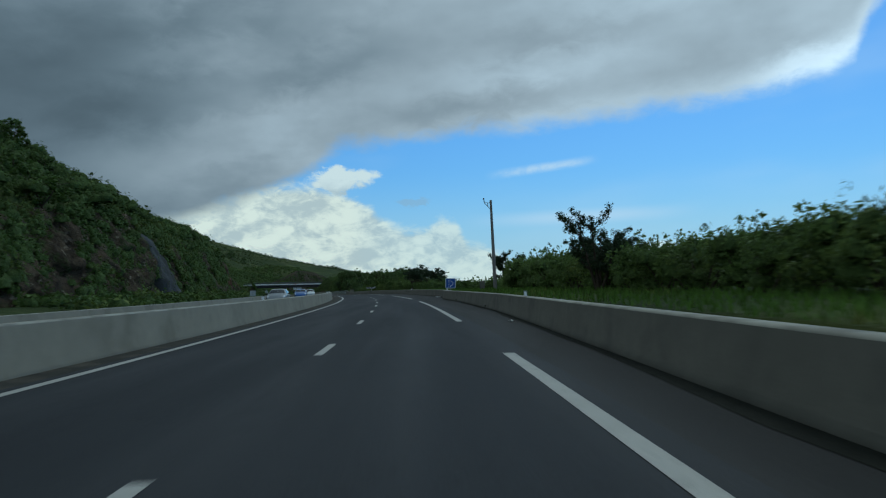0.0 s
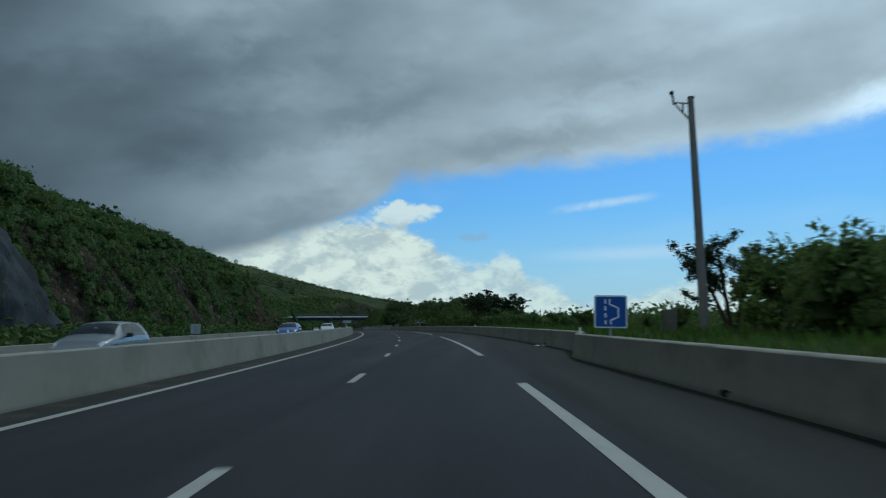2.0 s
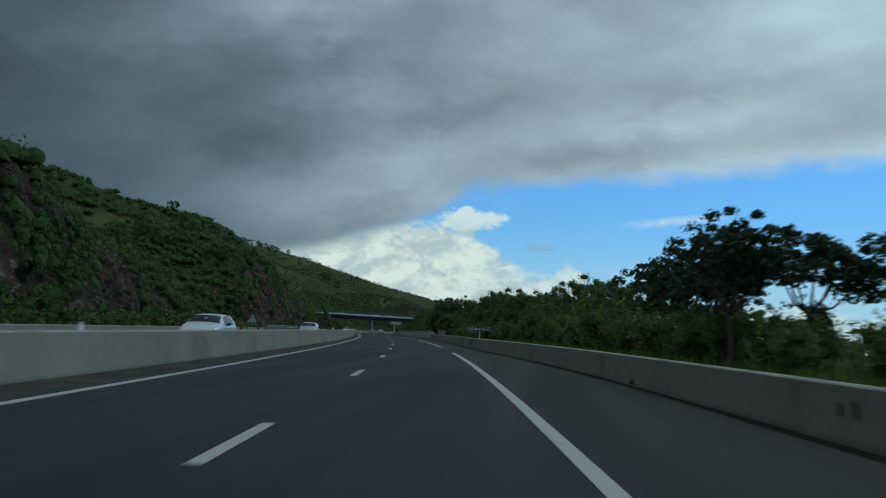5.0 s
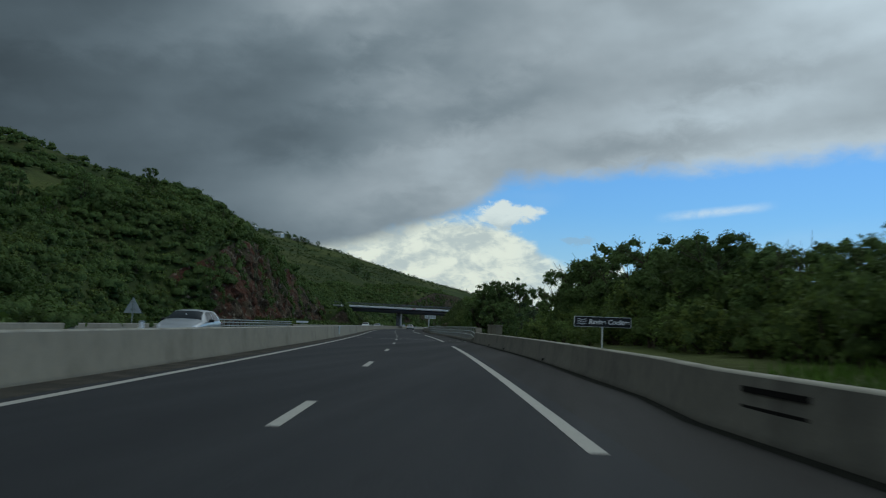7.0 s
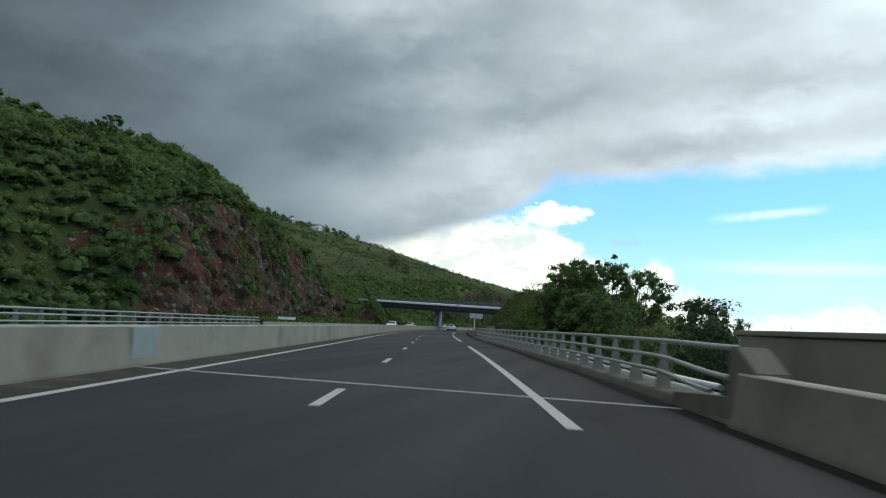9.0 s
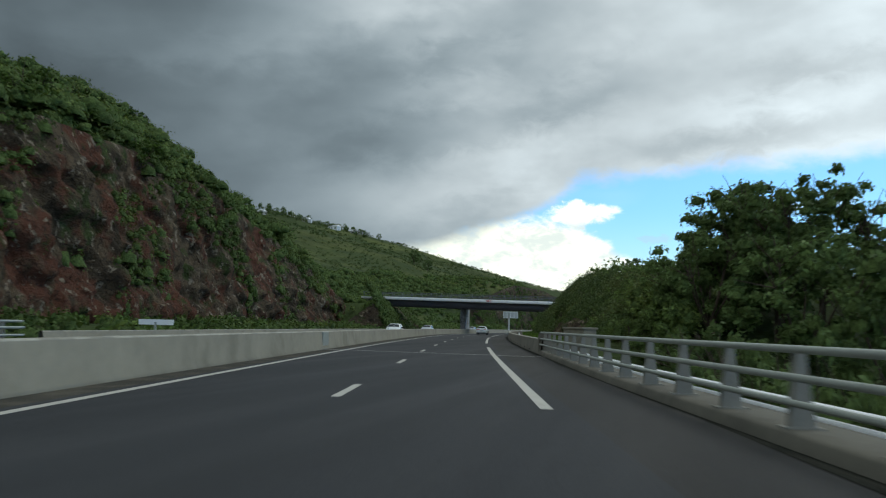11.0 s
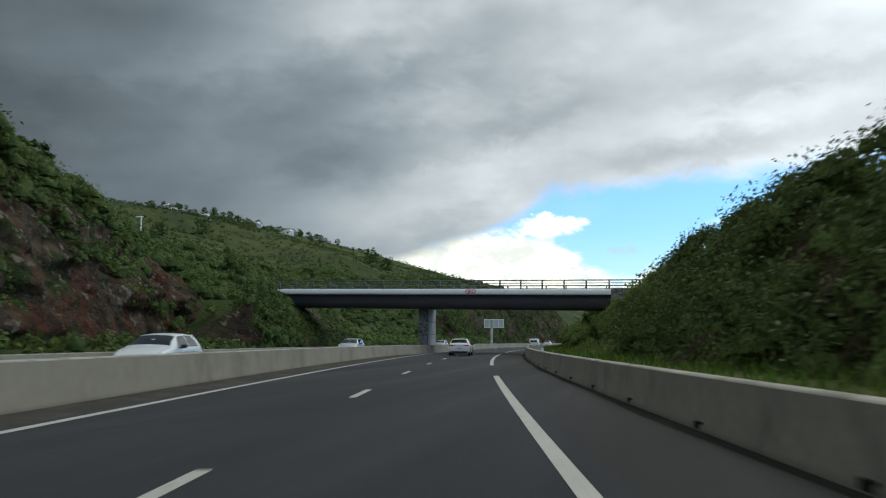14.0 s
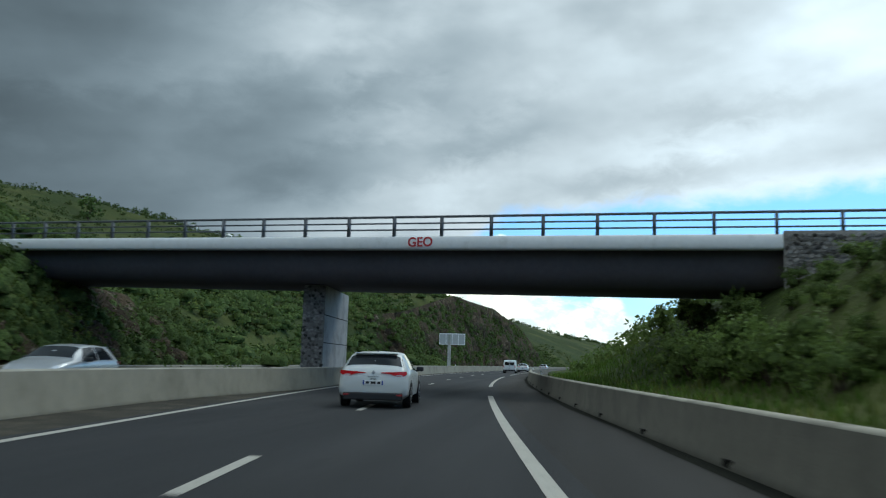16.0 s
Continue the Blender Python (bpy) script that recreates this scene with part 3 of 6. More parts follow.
def ground_mesh():
    lats = np.array([-3800, -2600, -1700, -1100, -700, -450, -300, -220, -160, -120, -90, -70, -55, -45, -38, -32, -27, -23, -20, -18, -16.5, -15.5, -14.5, -13.5, -12.5, -11.5, -10.5, -9.5,
                     -8.6, -7.7, -7.6, -6.4, 0, 8, 16.68, 16.72, 17.6, 19, 20.5, 22, 23.2, 24.2, 25, 25.8, 26.6, 27.4, 28.2, 29, 30, 32, 34, 37, 41, 46, 52, 60, 70, 82, 96, 112, 130, 150, 175, 200,
                     225, 250, 275, 300, 360, 450, 700, 1100, 1800, 3000])
    ss = np.concatenate([[-4200, -2400, -1200, -600, -300], np.arange(-160, 200, 5), np.arange(200, 312, 2.5), np.arange(312, 760, 5), np.arange(760, 1300, 15), [1500, 1900, 2600, 3600, 4800]])
    S, A = np.meshgrid(ss, lats, indexing="ij")
    h = land(np.clip(S, -160, 1300), A)
    far = np.clip((S - 1300) / 2500, 0, 1)
    h = h * (1 - 0.75 * far) - 40 * far
    me = mesh_np("ground", at(S, A, h), grid_faces(len(ss), len(lats))[:, ::-1], M_SOIL, True)
    return tagged(new("ground", me), "green scrubby hillside and verge falling to the coast", "ground", kind="structure")


ground_mesh()


def cut_face(name, s0, s1, sign, foot, crest, low, high, seed, label, step=0.6, rows=34, mat=None):
    """A blasted rock cut: a steep sheet broken into ledges and blocks."""
    ss, us = np.arange(s0, s1, step), np.linspace(0, 1, rows)
    S, U = np.meshgrid(ss, us, indexing="ij")
    base = low(S)
    top = high(S)
    Z = base + (top - base) * U
    lat = foot + (crest - foot) * (U ** 1.25)
    rng = np.random.default_rng(seed)
    block = np.zeros_like(S)
    for size, amp in ((9.0, 1.0), (3.6, 0.75), (1.6, 0.5), (0.8, 0.26)):
        gx, gz = S / size + 0.35 * sines(S, Z, seed + 2, size * 2), Z / (size * 0.7) + 0.3 * sines(S, Z, seed + 3, size * 2)
        table = rng.uniform(-1, 1, (64, 64))
        fx, fz = gx - np.floor(gx), gz - np.floor(gz)
        ix, iz = np.floor(gx).astype(int), np.floor(gz).astype(int)
        k = lambda a, b: table[a % 64, b % 64]
        wx, wz = ease(fx, 0.32, 0.68), ease(fz, 0.32, 0.68)
        block += amp * ((k(ix, iz) * (1 - wx) + k(ix + 1, iz) * wx) * (1 - wz) + (k(ix, iz + 1) * (1 - wx) + k(ix + 1, iz + 1) * wx) * wz)
    block += rng.normal(0, 0.06, S.shape)
    lat = lat + block * 0.75 * np.minimum(1, 4 * (1 - U) + 0.25) + 4.5 * (1 - ease(S, s0, s0 + 14) * ease(S, s1, s1 - 14))
    me = mesh_np(name, at(S, sign * lat, Z), grid_faces(len(ss), len(us))[:, ::(1 if sign > 0 else -1)], mat or M_ROCK)
    return tagged(new(name, me), label, "rock face", kind="structure")


cut_face("rock_cut", 30, 222, 1, 25.2, 30.0, lambda s: 0 * s + 0.2, lambda s: np.interp(s, FACE_S, FACE_H) + 0.2, 21, "dark brown blasted basalt cut with scrub on its ledges", mat=M_ROCK_GREY)
cut_face("rock_cut", 284, 428, 1, 25.2, 30.0, lambda s: 0 * s + 0.2, lambda s: np.interp(s, FACE_S, FACE_H) + 0.2, 33, "reddish and dark basalt cut with loose blocks and ferns", 0.45, 44)
cut_face("rock_cut", 540, 720, 1, 22.0, 27.0, lambda s: 0 * s + 0.2, lambda s: np.interp(s, FACE_S, FACE_H) + 1.2, 45, "grey basalt cut beyond the overpass", 0.9, 24, M_ROCK_GREY)
cut_face("rock_cut", 398, 447, 1, 17.3, 21.6, lambda s: 0 * s + 0.1, lambda s: 0.15 + 5.05 * ease(s, 398, 413) * ease(s, 447, 434), 63, "dark rock bank under the end of the overpass", 0.45, 20, M_ROCK_GREY)
cut_face("rock_cut", 302, 372, -1, 9.6, 14.6, lambda s: 0 * s + 0.5, lambda s: np.interp(s, BANK_S, BANK_H) * 0.86 + 0.4, 57, "brown rock bank half hidden by hanging scrub", 0.35, 30, M_ROCK_GREY)


def sprayed_patch(s0, s1, high, label):
    """Grey sprayed concrete over a weak part of the cut, its rim running back into the rock."""
    U, V = np.meshgrid(np.linspace(0, 1, 22), np.linspace(0, 1, 26), indexing="ij")
    S = s0 + (s1 - s0) * (U * (0.50 + 0.42 * (1 - V)) + 0.20 * V * (1 - U) + 0.05 * sines(V * 9, V * 0, 73, 4.0))
    rim = np.minimum(np.minimum(U, 1 - U) * 5, np.minimum(1.0, (1 - V) * 4))
    lat = 25.2 + 4.6 * V ** 1.25 - 1.05 + 2.4 * (1 - ease(rim, 0, 1)) + 0.22 * sines(S, V * 9, 71, 3.0) + 0.10 * sines(S, V * 9, 72, 1.1)
    me = mesh_np("sprayed_patch", at(S, lat, 0.2 + high * V), grid_faces(22, 26)[:, ::-1], M_SHOTCRETE, True)
    return tagged(new("sprayed_patch", me), label, "rock face", kind="structure")


sprayed_patch(84.6, 98.0, 10.6, "grey sprayed concrete over a part of the rock cut")

# ---------------------------------------------------------------- the road
ROAD_S = np.concatenate([np.arange(-160, 760, 4.0), np.arange(760, 1290, 15.0)])


def median_lat(s):
    return np.interp(s, [-160, -30, 10, 60, 110, 180, 300, 340, 378, 402, 413, 432, 470, 1300], [4.6, 4.6, 4.45, 4.7, 5.05, 4.62, 4.55, 4.95, 5.45, 5.45, 3.95, 3.95, 4.6, 4.6])


def kerb_lat(s):
    return np.interp(s, [-160, -30, -13, 0, 18, 40, 57, 58.2, 61.8, 65, 112, 135, 158, 168, 172, 190, 215, 330, 365, 392, 1300], [-4.72, -4.72, -4.78, -5.12, -5.68, -5.92, -5.95, -6.03, -6.85, -6.95, -7.0, -6.82, -5.8, -5.35, -5.65, -5.85, -5.62, -5.58, -5.58, -5.75, -5.75])


def strip(name, s, a, b, z, mat, label, category="road", parent=None, rows=None):
    """A flat band of road between two lines."""
    f = lambda q: [((b(q) if callable(b) else b), z), ((a(q) if callable(a) else a), z)]
    v, fc = sweep(s, f)
    ob = new(name, mesh_np(name, v, fc[:, ::-1], mat))
    if parent is not None:
        ob.parent = parent
        return tagged(ob, label)
    return tagged(ob, label, category, kind="structure")


road = strip("road", ROAD_S, 3.9, -3.75, 0.0, M_ASPHALT, "smooth dark blue-grey motorway asphalt")
strip("hard_shoulder", ROAD_S, -3.75, lambda q: float(kerb_lat(q)) - 0.3, 0.0, M_SHOULDER, "brownish worn asphalt hard shoulder beside the barrier", "road")
strip("gutter", ROAD_S, lambda q: float(median_lat(q)) + 0.3, 3.9, 0.0, M_GUTTER, "dirt-darkened gutter strip along the median", "road")
strip("gutter", ROAD_S, lambda q: float(kerb_lat(q)) + 0.22 + 0.10 * math.sin(q * 0.9) * math.sin(q * 0.37), lambda q: float(kerb_lat(q)) - 0.1, 0.005, M_FOOT_STRIP, "black wavy-edged strip along the foot of the barrier", "road")
strip("opposite_road", ROAD_S, 16.9, lambda q: float(median_lat(q)) + 0.5, 0.0, M_ASPHALT, "dark asphalt of the oncoming carriageway", "road")


def line(name, s0, s1, lat, width, parent, step=3.0):
    n = max(2, int(abs(s1 - s0) / step) + 1)
    v, f = sweep(np.linspace(s0, s1, n), [(lat - width / 2, 0.006), (lat + width / 2, 0.006)])
    return tagged(part(name, mesh_np(name, v, f, M_PAINT), None, parent))


for k in range(-8, 88):
    line("lane_dash", 13.0 * k - 3.0, 13.0 * k, 0.0, 0.16, road, 1.5)
for j in range(-2, 22):
    line("edge_dash", -4.2 + 52 * j - 39, -4.2 + 52 * j, -3.375, 0.20, road)
line("edge_line", -150, 1250, 3.565, 0.19, road, 4.0)
line("edge_line", -150, 1250, 6.3, 0.19, road, 4.0)
for k in range(-8, 60):
    line("lane_dash", 13.0 * k + 3.0, 13.0 * k + 6.0, 9.85, 0.16, road, 1.5)


def barrier(name, s, face, sign, width, high, mat, label):
    """A slip-formed concrete barrier: toe, battered sides and a flat top. sign: to which side its back lies."""
    def prof(q):
        f = float(face(q))
        w = sign
        return [(f, -0.02), (f, 0.07), (f + w * 0.05, 0.10), (f + w * 0.12, high - 0.03), (f + w * 0.15, high), (f + w * (width - 0.15), high), (f + w * (width - 0.12), high - 0.03),
                (f + w * (width - 0.05), 0.10), (f + w * width, 0.07), (f + w * width, -0.3)]
    v, fc = sweep(s, prof)
    me = mesh_np(name, v, fc if sign > 0 else fc[:, ::-1], mat)
    # sky light on the top is painted as paler concrete; the sides are dirtier
    me.materials.append(M_CONCRETE_LIT_TOP)
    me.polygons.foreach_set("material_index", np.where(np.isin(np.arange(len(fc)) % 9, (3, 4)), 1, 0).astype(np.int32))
    return tagged(new(name, me), label, "barrier", kind="structure")


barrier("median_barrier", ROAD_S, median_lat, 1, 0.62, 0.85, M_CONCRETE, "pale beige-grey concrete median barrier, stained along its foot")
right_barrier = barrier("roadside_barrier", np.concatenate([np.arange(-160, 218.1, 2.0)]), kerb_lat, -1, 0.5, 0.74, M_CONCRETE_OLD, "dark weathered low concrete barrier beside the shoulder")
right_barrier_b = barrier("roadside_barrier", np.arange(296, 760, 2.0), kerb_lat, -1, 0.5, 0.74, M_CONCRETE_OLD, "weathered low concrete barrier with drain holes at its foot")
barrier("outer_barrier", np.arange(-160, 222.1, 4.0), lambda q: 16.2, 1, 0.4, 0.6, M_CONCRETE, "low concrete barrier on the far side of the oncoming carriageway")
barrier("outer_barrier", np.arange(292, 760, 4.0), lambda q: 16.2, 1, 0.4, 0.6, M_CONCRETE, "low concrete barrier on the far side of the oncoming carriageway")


# ---------------------------------------------------------------- motorway bridge over the ravine
def deck_slab(name, s0, s1, a, b, label):
    v, f = sweep(np.arange(s0, s1 + 0.1, 2.0), [(a, -0.03), (b, -0.03), (b, -0.75), (b + 1.6, -1.5), (a - 1.6, -1.5), (a, -0.75), (a, -0.03)])
    return tagged(new(name, mesh_np(name, v, f, M_CONCRETE_PALE)), label, "bridge deck", kind="structure")


deck_slab("bridge_deck", 216, 298, 5.2, -6.7, "concrete deck of the motorway bridge over the ravine")
deck_slab("bridge_deck", 216, 298, 17.2, 5.4, "concrete deck carrying the oncoming carriageway")
def bridge_edge(q):
    """The road side of the bridge kerb."""
    return float(np.interp(q, [215, 222, 240, 262, 276, 297], [-5.72, -5.80, -5.84, -5.60, -5.42, -5.62]))


v, f = sweep(np.arange(217.0, 297.6, 1.5), lambda q: [(bridge_edge(q) + e, z) for e, z in ((0.0, 0.0), (-0.03, 0.14), (-0.09, 0.18), (-0.86, 0.17), (-0.90, 0.13), (-0.90, -0.5))])
tagged(new("bridge_kerb", mesh_np("bridge_kerb", v, f[:, ::-1], M_CONCRETE_OLD)), "rough pale concrete kerb under the railing posts", "kerb", kind="structure")
for s0, s1 in ((223.8, 220.5), (295.6, 292.3)):
    across = np.linspace(0, 1, 8)
    lat, mid = 4.6 - 10.3 * across, s0 + (s1 - s0) * across
    v = np.stack([at(mid - 0.10, lat, 0.009), at(mid + 0.10, lat, 0.009)], 1).reshape(-1, 3)
    tagged(new("expansion_joint", mesh_np("expansion_joint", v, grid_faces(8, 2)[:, ::-1], M_CONCRETE_PALE)), "pale expansion joint strip across the asphalt", "road joint", kind="structure")


def post_mesh():
    """A tapered post, broad at the foot across the kerb, narrow at the head, with a base plate."""
    bm = bmesh.new()
    prof = [(-0.17, 0.0), (0.13, 0.0), (0.12, 0.10), (0.065, 0.60), (0.05, 0.88), (-0.05, 0.88), (-0.075, 0.60)]
    a = [bm.verts.new((-x, -0.07, z)) for x, z in prof]
    b = [bm.verts.new((-x, 0.07, z)) for x, z in prof]
    bm.faces.new(a)
    bm.faces.new(b[::-1])
    for i in range(len(prof)):
        j = (i + 1) % len(prof)
        bm.faces.new((a[j], a[i], b[i], b[j]))
    bmesh.ops.bevel(bm, geom=bm.edges[:], offset=0.012, segments=1, affect="EDGES")
    box_bm(-0.20, 0.24, -0.13, 0.13, -0.01, 0.025, 0, bm)
    bmesh.ops.recalc_face_normals(bm, faces=bm.faces)
    me = bpy.data.meshes.new("post")
    bm.to_mesh(me)
    bm.free()
    me.materials.append(M_POST)
    return me


POST = post_mesh()


def guard_railing(name, s0, s1, line, side, rails, label, ends=True, spacing=2.35):
    """A steel bridge railing: tapered posts with base plates and three pipes, bent down at the near end."""
    x0, y0, z0 = (float(q) for q in at((s0 + s1) / 2, line((s0 + s1) / 2), 0))
    thing = empty(name, Matrix.Translation((x0, y0, z0)))
    tagged(thing, label, "railing")
    for s in np.arange(s0 + 2.25, s1 - 0.3, spacing):
        m = Matrix.Translation((-x0, -y0, -z0)) @ spot(s, line(s) + side * 0.12, 0.17, 0 if side < 0 else 180)
        part("post", POST, None, thing, m=m)
    for z, r, inset, stop, fall in rails:
        ss = np.concatenate([np.arange(s0 + stop, s0 + 4, 0.5), np.arange(s0 + 4, s1 + 0.9, 1.5)]) if ends else np.arange(s0, s1 + 1.0, 1.5)
        zz = z + np.interp(ss, [s0, 232, 262, s1], [0.05, 0.06, 0.0, -0.01]) if ends else np.full_like(ss, z)
        zz = zz - (fall * ease(ss, s0 + 2.2, s0 + stop) if ends else 0)
        pts = at(ss, np.array([line(q) for q in ss]) - side * inset, zz) - np.array([x0, y0, z0])
        v, f = tube_np(pts, np.full(len(ss), r), 10)
        part("rail", mesh_np("rail", v, f, M_STEEL, True), None, thing)
    return thing


guard_railing("bridge_railing", 221.0, 296.6, lambda q: bridge_edge(q) - 0.16, -1, [(1.05, 0.046, 0.03, -2.7, 0.03), (0.75, 0.044, 0.08, -2.4, 0.16), (0.48, 0.038, 0.10, -1.6, 0.14)],
              "galvanised steel bridge railing with three pipes on tapered posts")
guard_railing("bridge_railing", 226.0, 291.0, lambda q: 16.5, 1, [(1.0, 0.055, 0.06, 0, 0), (0.74, 0.055, 0.14, 0, 0), (0.43, 0.05, 0.16, 0, 0)], "galvanised steel bridge railing beyond the oncoming carriageway", False)


def long_pipe(name, s0, s1, lat, z, r, mat, label):
    ss = np.arange(s0, s1, 2.0)
    x0, y0, z0 = (float(q) for q in at((s0 + s1) / 2, bridge_edge((s0 + s1) / 2) + lat, z))
    v, f = tube_np(at(ss, np.array([bridge_edge(q) for q in ss]) + lat, z) - np.array([x0, y0, z0]), np.full(len(ss), r), 10)
    ob = part(name, mesh_np(name, v, f, mat, True), None, m=Matrix.Translation((x0, y0, z0)))
    return tagged(ob, label, "pipe", group="cornice pipes")


long_pipe("cornice_pipe", 222, 296, -1.03, 0.31, 0.055, M_SIGN_WHITE, "white painted pipe along the bridge cornice")
long_pipe("cornice_pipe", 222, 296, -1.03, 0.14, 0.055, M_SIGN_WHITE, "white painted pipe along the bridge cornice")


def concrete_block(s0, s1, lat, wide, z0, z1, label):
    c = (s0 + s1) / 2
    bm = box_bm(-wide / 2, wide / 2, -(s1 - s0) / 2, (s1 - s0) / 2, z0, z1 - 0.09, 0.03)
    thing = empty("parapet_block", spot(c, lat, 0))
    tagged(thing, label, "concrete block")
    part("body", bm, M_CONCRETE, thing)
    part("coping", box_bm(-wide / 2 - 0.05, wide / 2 + 0.05, -(s1 - s0) / 2 - 0.05, (s1 - s0) / 2 + 0.05, z1 - 0.087, z1, 0.02), M_CONCRETE, thing)
    return thing


concrete_block(216.3, 221.8, -7.32, 0.5, -0.6, 1.36, "square pale concrete parapet block behind the railing end")
concrete_block(288.7, 295.6, -6.95, 0.5, -0.6, 1.32, "square pale concrete parapet block at the railing end")
concrete_block(222.6, 225.6, 16.5, 0.5, -0.6, 1.12, "pale concrete parapet block beyond the oncoming carriageway")
def railing_end(s0, prof, label):
    """A concrete upstand that closes the barrier; profile of places along the road and heights."""
    bm = bmesh.new()
    rows = [[bm.verts.new((x, y, z)) for y, z in prof] for x in (-0.24, 0.22)]
    bm.faces.new(rows[0])
    bm.faces.new(rows[1][::-1])
    for i in range(len(prof)):
        j = (i + 1) % len(prof)
        bm.faces.new((rows[0][j], rows[0][i], rows[1][i], rows[1][j]))
    bmesh.ops.bevel(bm, geom=bm.edges[:], offset=0.02, segments=2, affect="EDGES")
    bmesh.ops.recalc_face_normals(bm, faces=bm.faces)
    ob = part("railing_end", bm, M_CONCRETE_OLD, m=spot(s0, bridge_edge(s0) - 0.26, 0))
    tagged(ob, label, "end post")


railing_end(218.0, [(-0.6, -0.05), (-0.6, 0.76), (0.15, 1.09), (0.42, 1.09), (0.50, 0.36), (3.4, 0.22), (3.4, -0.05)], "weathered sloping concrete end of the barrier at the railing")
railing_end(296.9, [(-0.3, -0.05), (-0.3, 1.0), (0.3, 1.0), (0.5, 0.72), (0.5, -0.05)], "weathered concrete end post of the bridge railing")


# drain holes in the foot of the barrier, and the two long slots
def hole(s, owner, wide=0.24, high=0.09, z=0.03):
    m = spot(s, float(kerb_lat(s)) - 0.02, 0)
    bm = box_bm(-0.026, 0.10, -wide / 2, wide / 2, z, z + high)
    part("drain_hole", bm, M_HOLE, owner, m=m)


for s in np.arange(303.2, 560, 4.83):
    hole(float(s), right_barrier_b)
for s in (23.5, 44.0, 70.2, 101.5, 128.0, 186.5, 199.6, 207.0):
    hole(s, right_barrier, 0.26, 0.09)
for z in (0.30, 0.52):
    part("slot", box_bm(0.026, 0.15, -0.85, 0.80, z, z + 0.07), M_HOLE, right_barrier, m=spot(166.0, float(kerb_lat(166.0)) - 0.05, 0, 2.6))
for s in (224.4, 296.1):
    ob = part("cover_plate", box_bm(-0.03, 0.03, -0.78, 0.78, 0.16, 0.82, 0.008), M_STEEL, m=spot(s, float(median_lat(s)) + 0.085, 0))
    tagged(ob, "pale galvanised cover plate over the median barrier's joint", "plate", group="joint covers")


def scrap(s, lat, turn, size, label):
    """A crumpled strip of pale plastic lying on the shoulder."""
    rng = np.random.default_rng(int(s))
    x, y = np.meshgrid(np.linspace(-1, 1, 9), np.linspace(-1, 1, 4), indexing="ij")
    z = 0.02 + 0.05 * rng.uniform(0, 1, x.shape)
    top = np.stack([x * size, y * size * 0.28 + 0.05 * size * np.sin(3 * x), z], -1).reshape(-1, 3)
    low = top - np.array([0, 0, 0.012])
    f = grid_faces(9, 4)
    ob = part("plastic_scrap", mesh_np("plastic_scrap", *joined([(top, f), (low, f[:, ::-1])]), M_SIGN_WHITE), None, m=spot(s, lat, 0.0, turn))
    return tagged(ob, label, "litter")


scrap(69.7, -6.72, 12.0, 0.34, "crumpled white plastic strip lying on the shoulder")
scrap(7.2, -4.85, 70.0, 0.14, "small scrap of plastic lying by the barrier")
for s, z, high, lean in ((117.6, 0.40, 0.22, 8), (117.2, 0.42, 0.26, -12), (116.3, 0.38, 0.2, 20), (115.8, 0.40, 0.24, -6), (115.2, 0.36, 0.22, 4), (113.8, 0.40, 0.26, 0), (113.4, 0.50, 0.08, 80), (111.6, 0.38, 0.22, -20), (111.2, 0.38, 0.22, 22)):
    part("paint_stroke", box_bm(-0.004, 0.004, -0.03, 0.03, -high / 2, high / 2), M_HOLE, right_barrier, "faded dark spray paint", m=spot(s, float(kerb_lat(s)) - 0.0715, z, 0) @ pose(0, 0, 0, lean, -5.5, 0))


def stud(s, lat, z):
    """A small delineator on top of the barrier."""
    thing = empty("delineator", spot(s, lat, z))
    tagged(thing, "small white delineator standing on the concrete barrier", "delineator", group="delineators")
    bm = bmesh.new()
    bmesh.ops.create_cone(bm, segments=10, radius1=0.055, radius2=0.045, depth=0.16, cap_ends=True, matrix=Matrix.Translation((0, 0, 0.08)))
    part("body", bm, M_SIGN_WHITE, thing)
    bm = bmesh.new()
    bmesh.ops.create_cone(bm, segments=10, radius1=0.056, radius2=0.054, depth=0.03, cap_ends=True, matrix=Matrix.Translation((0, 0, 0.165)))
    part("reflector", bm, M_SIGN_BACK, thing)


for s in (9.4, 60.0, 110.0, 320.4, 372.0, 424.0, 476.0):
    stud(s, float(kerb_lat(s)) - 0.25, 0.74)
for s in (20.0, 72.0, 124.0, 176.0, 328.0, 380.0, 440.0, 492.0):
    stud(s, float(median_lat(s)) + 0.31, 0.85)


# ---------------------------------------------------------------- signs and poles
def lettering(text, size, mat, parent, m, name="lettering", bold=0.0, shear=0.0):
    cu = bpy.data.curves.new(name, "FONT")
    cu.shear = shear
    cu.body, cu.size, cu.align_x, cu.align_y, cu.offset, cu.extrude = text, size, "CENTER", "CENTER", bold, 0.004
    tmp = new(name, cu)
    bpy.context.view_layer.update()
    me = bpy.data.meshes.new_from_object(tmp.evaluated_get(bpy.context.evaluated_depsgraph_get()))
    bpy.data.objects.remove(tmp)
    me.materials.clear()
    me.materials.append(mat)
    return part(name, me, None, parent, m=m)


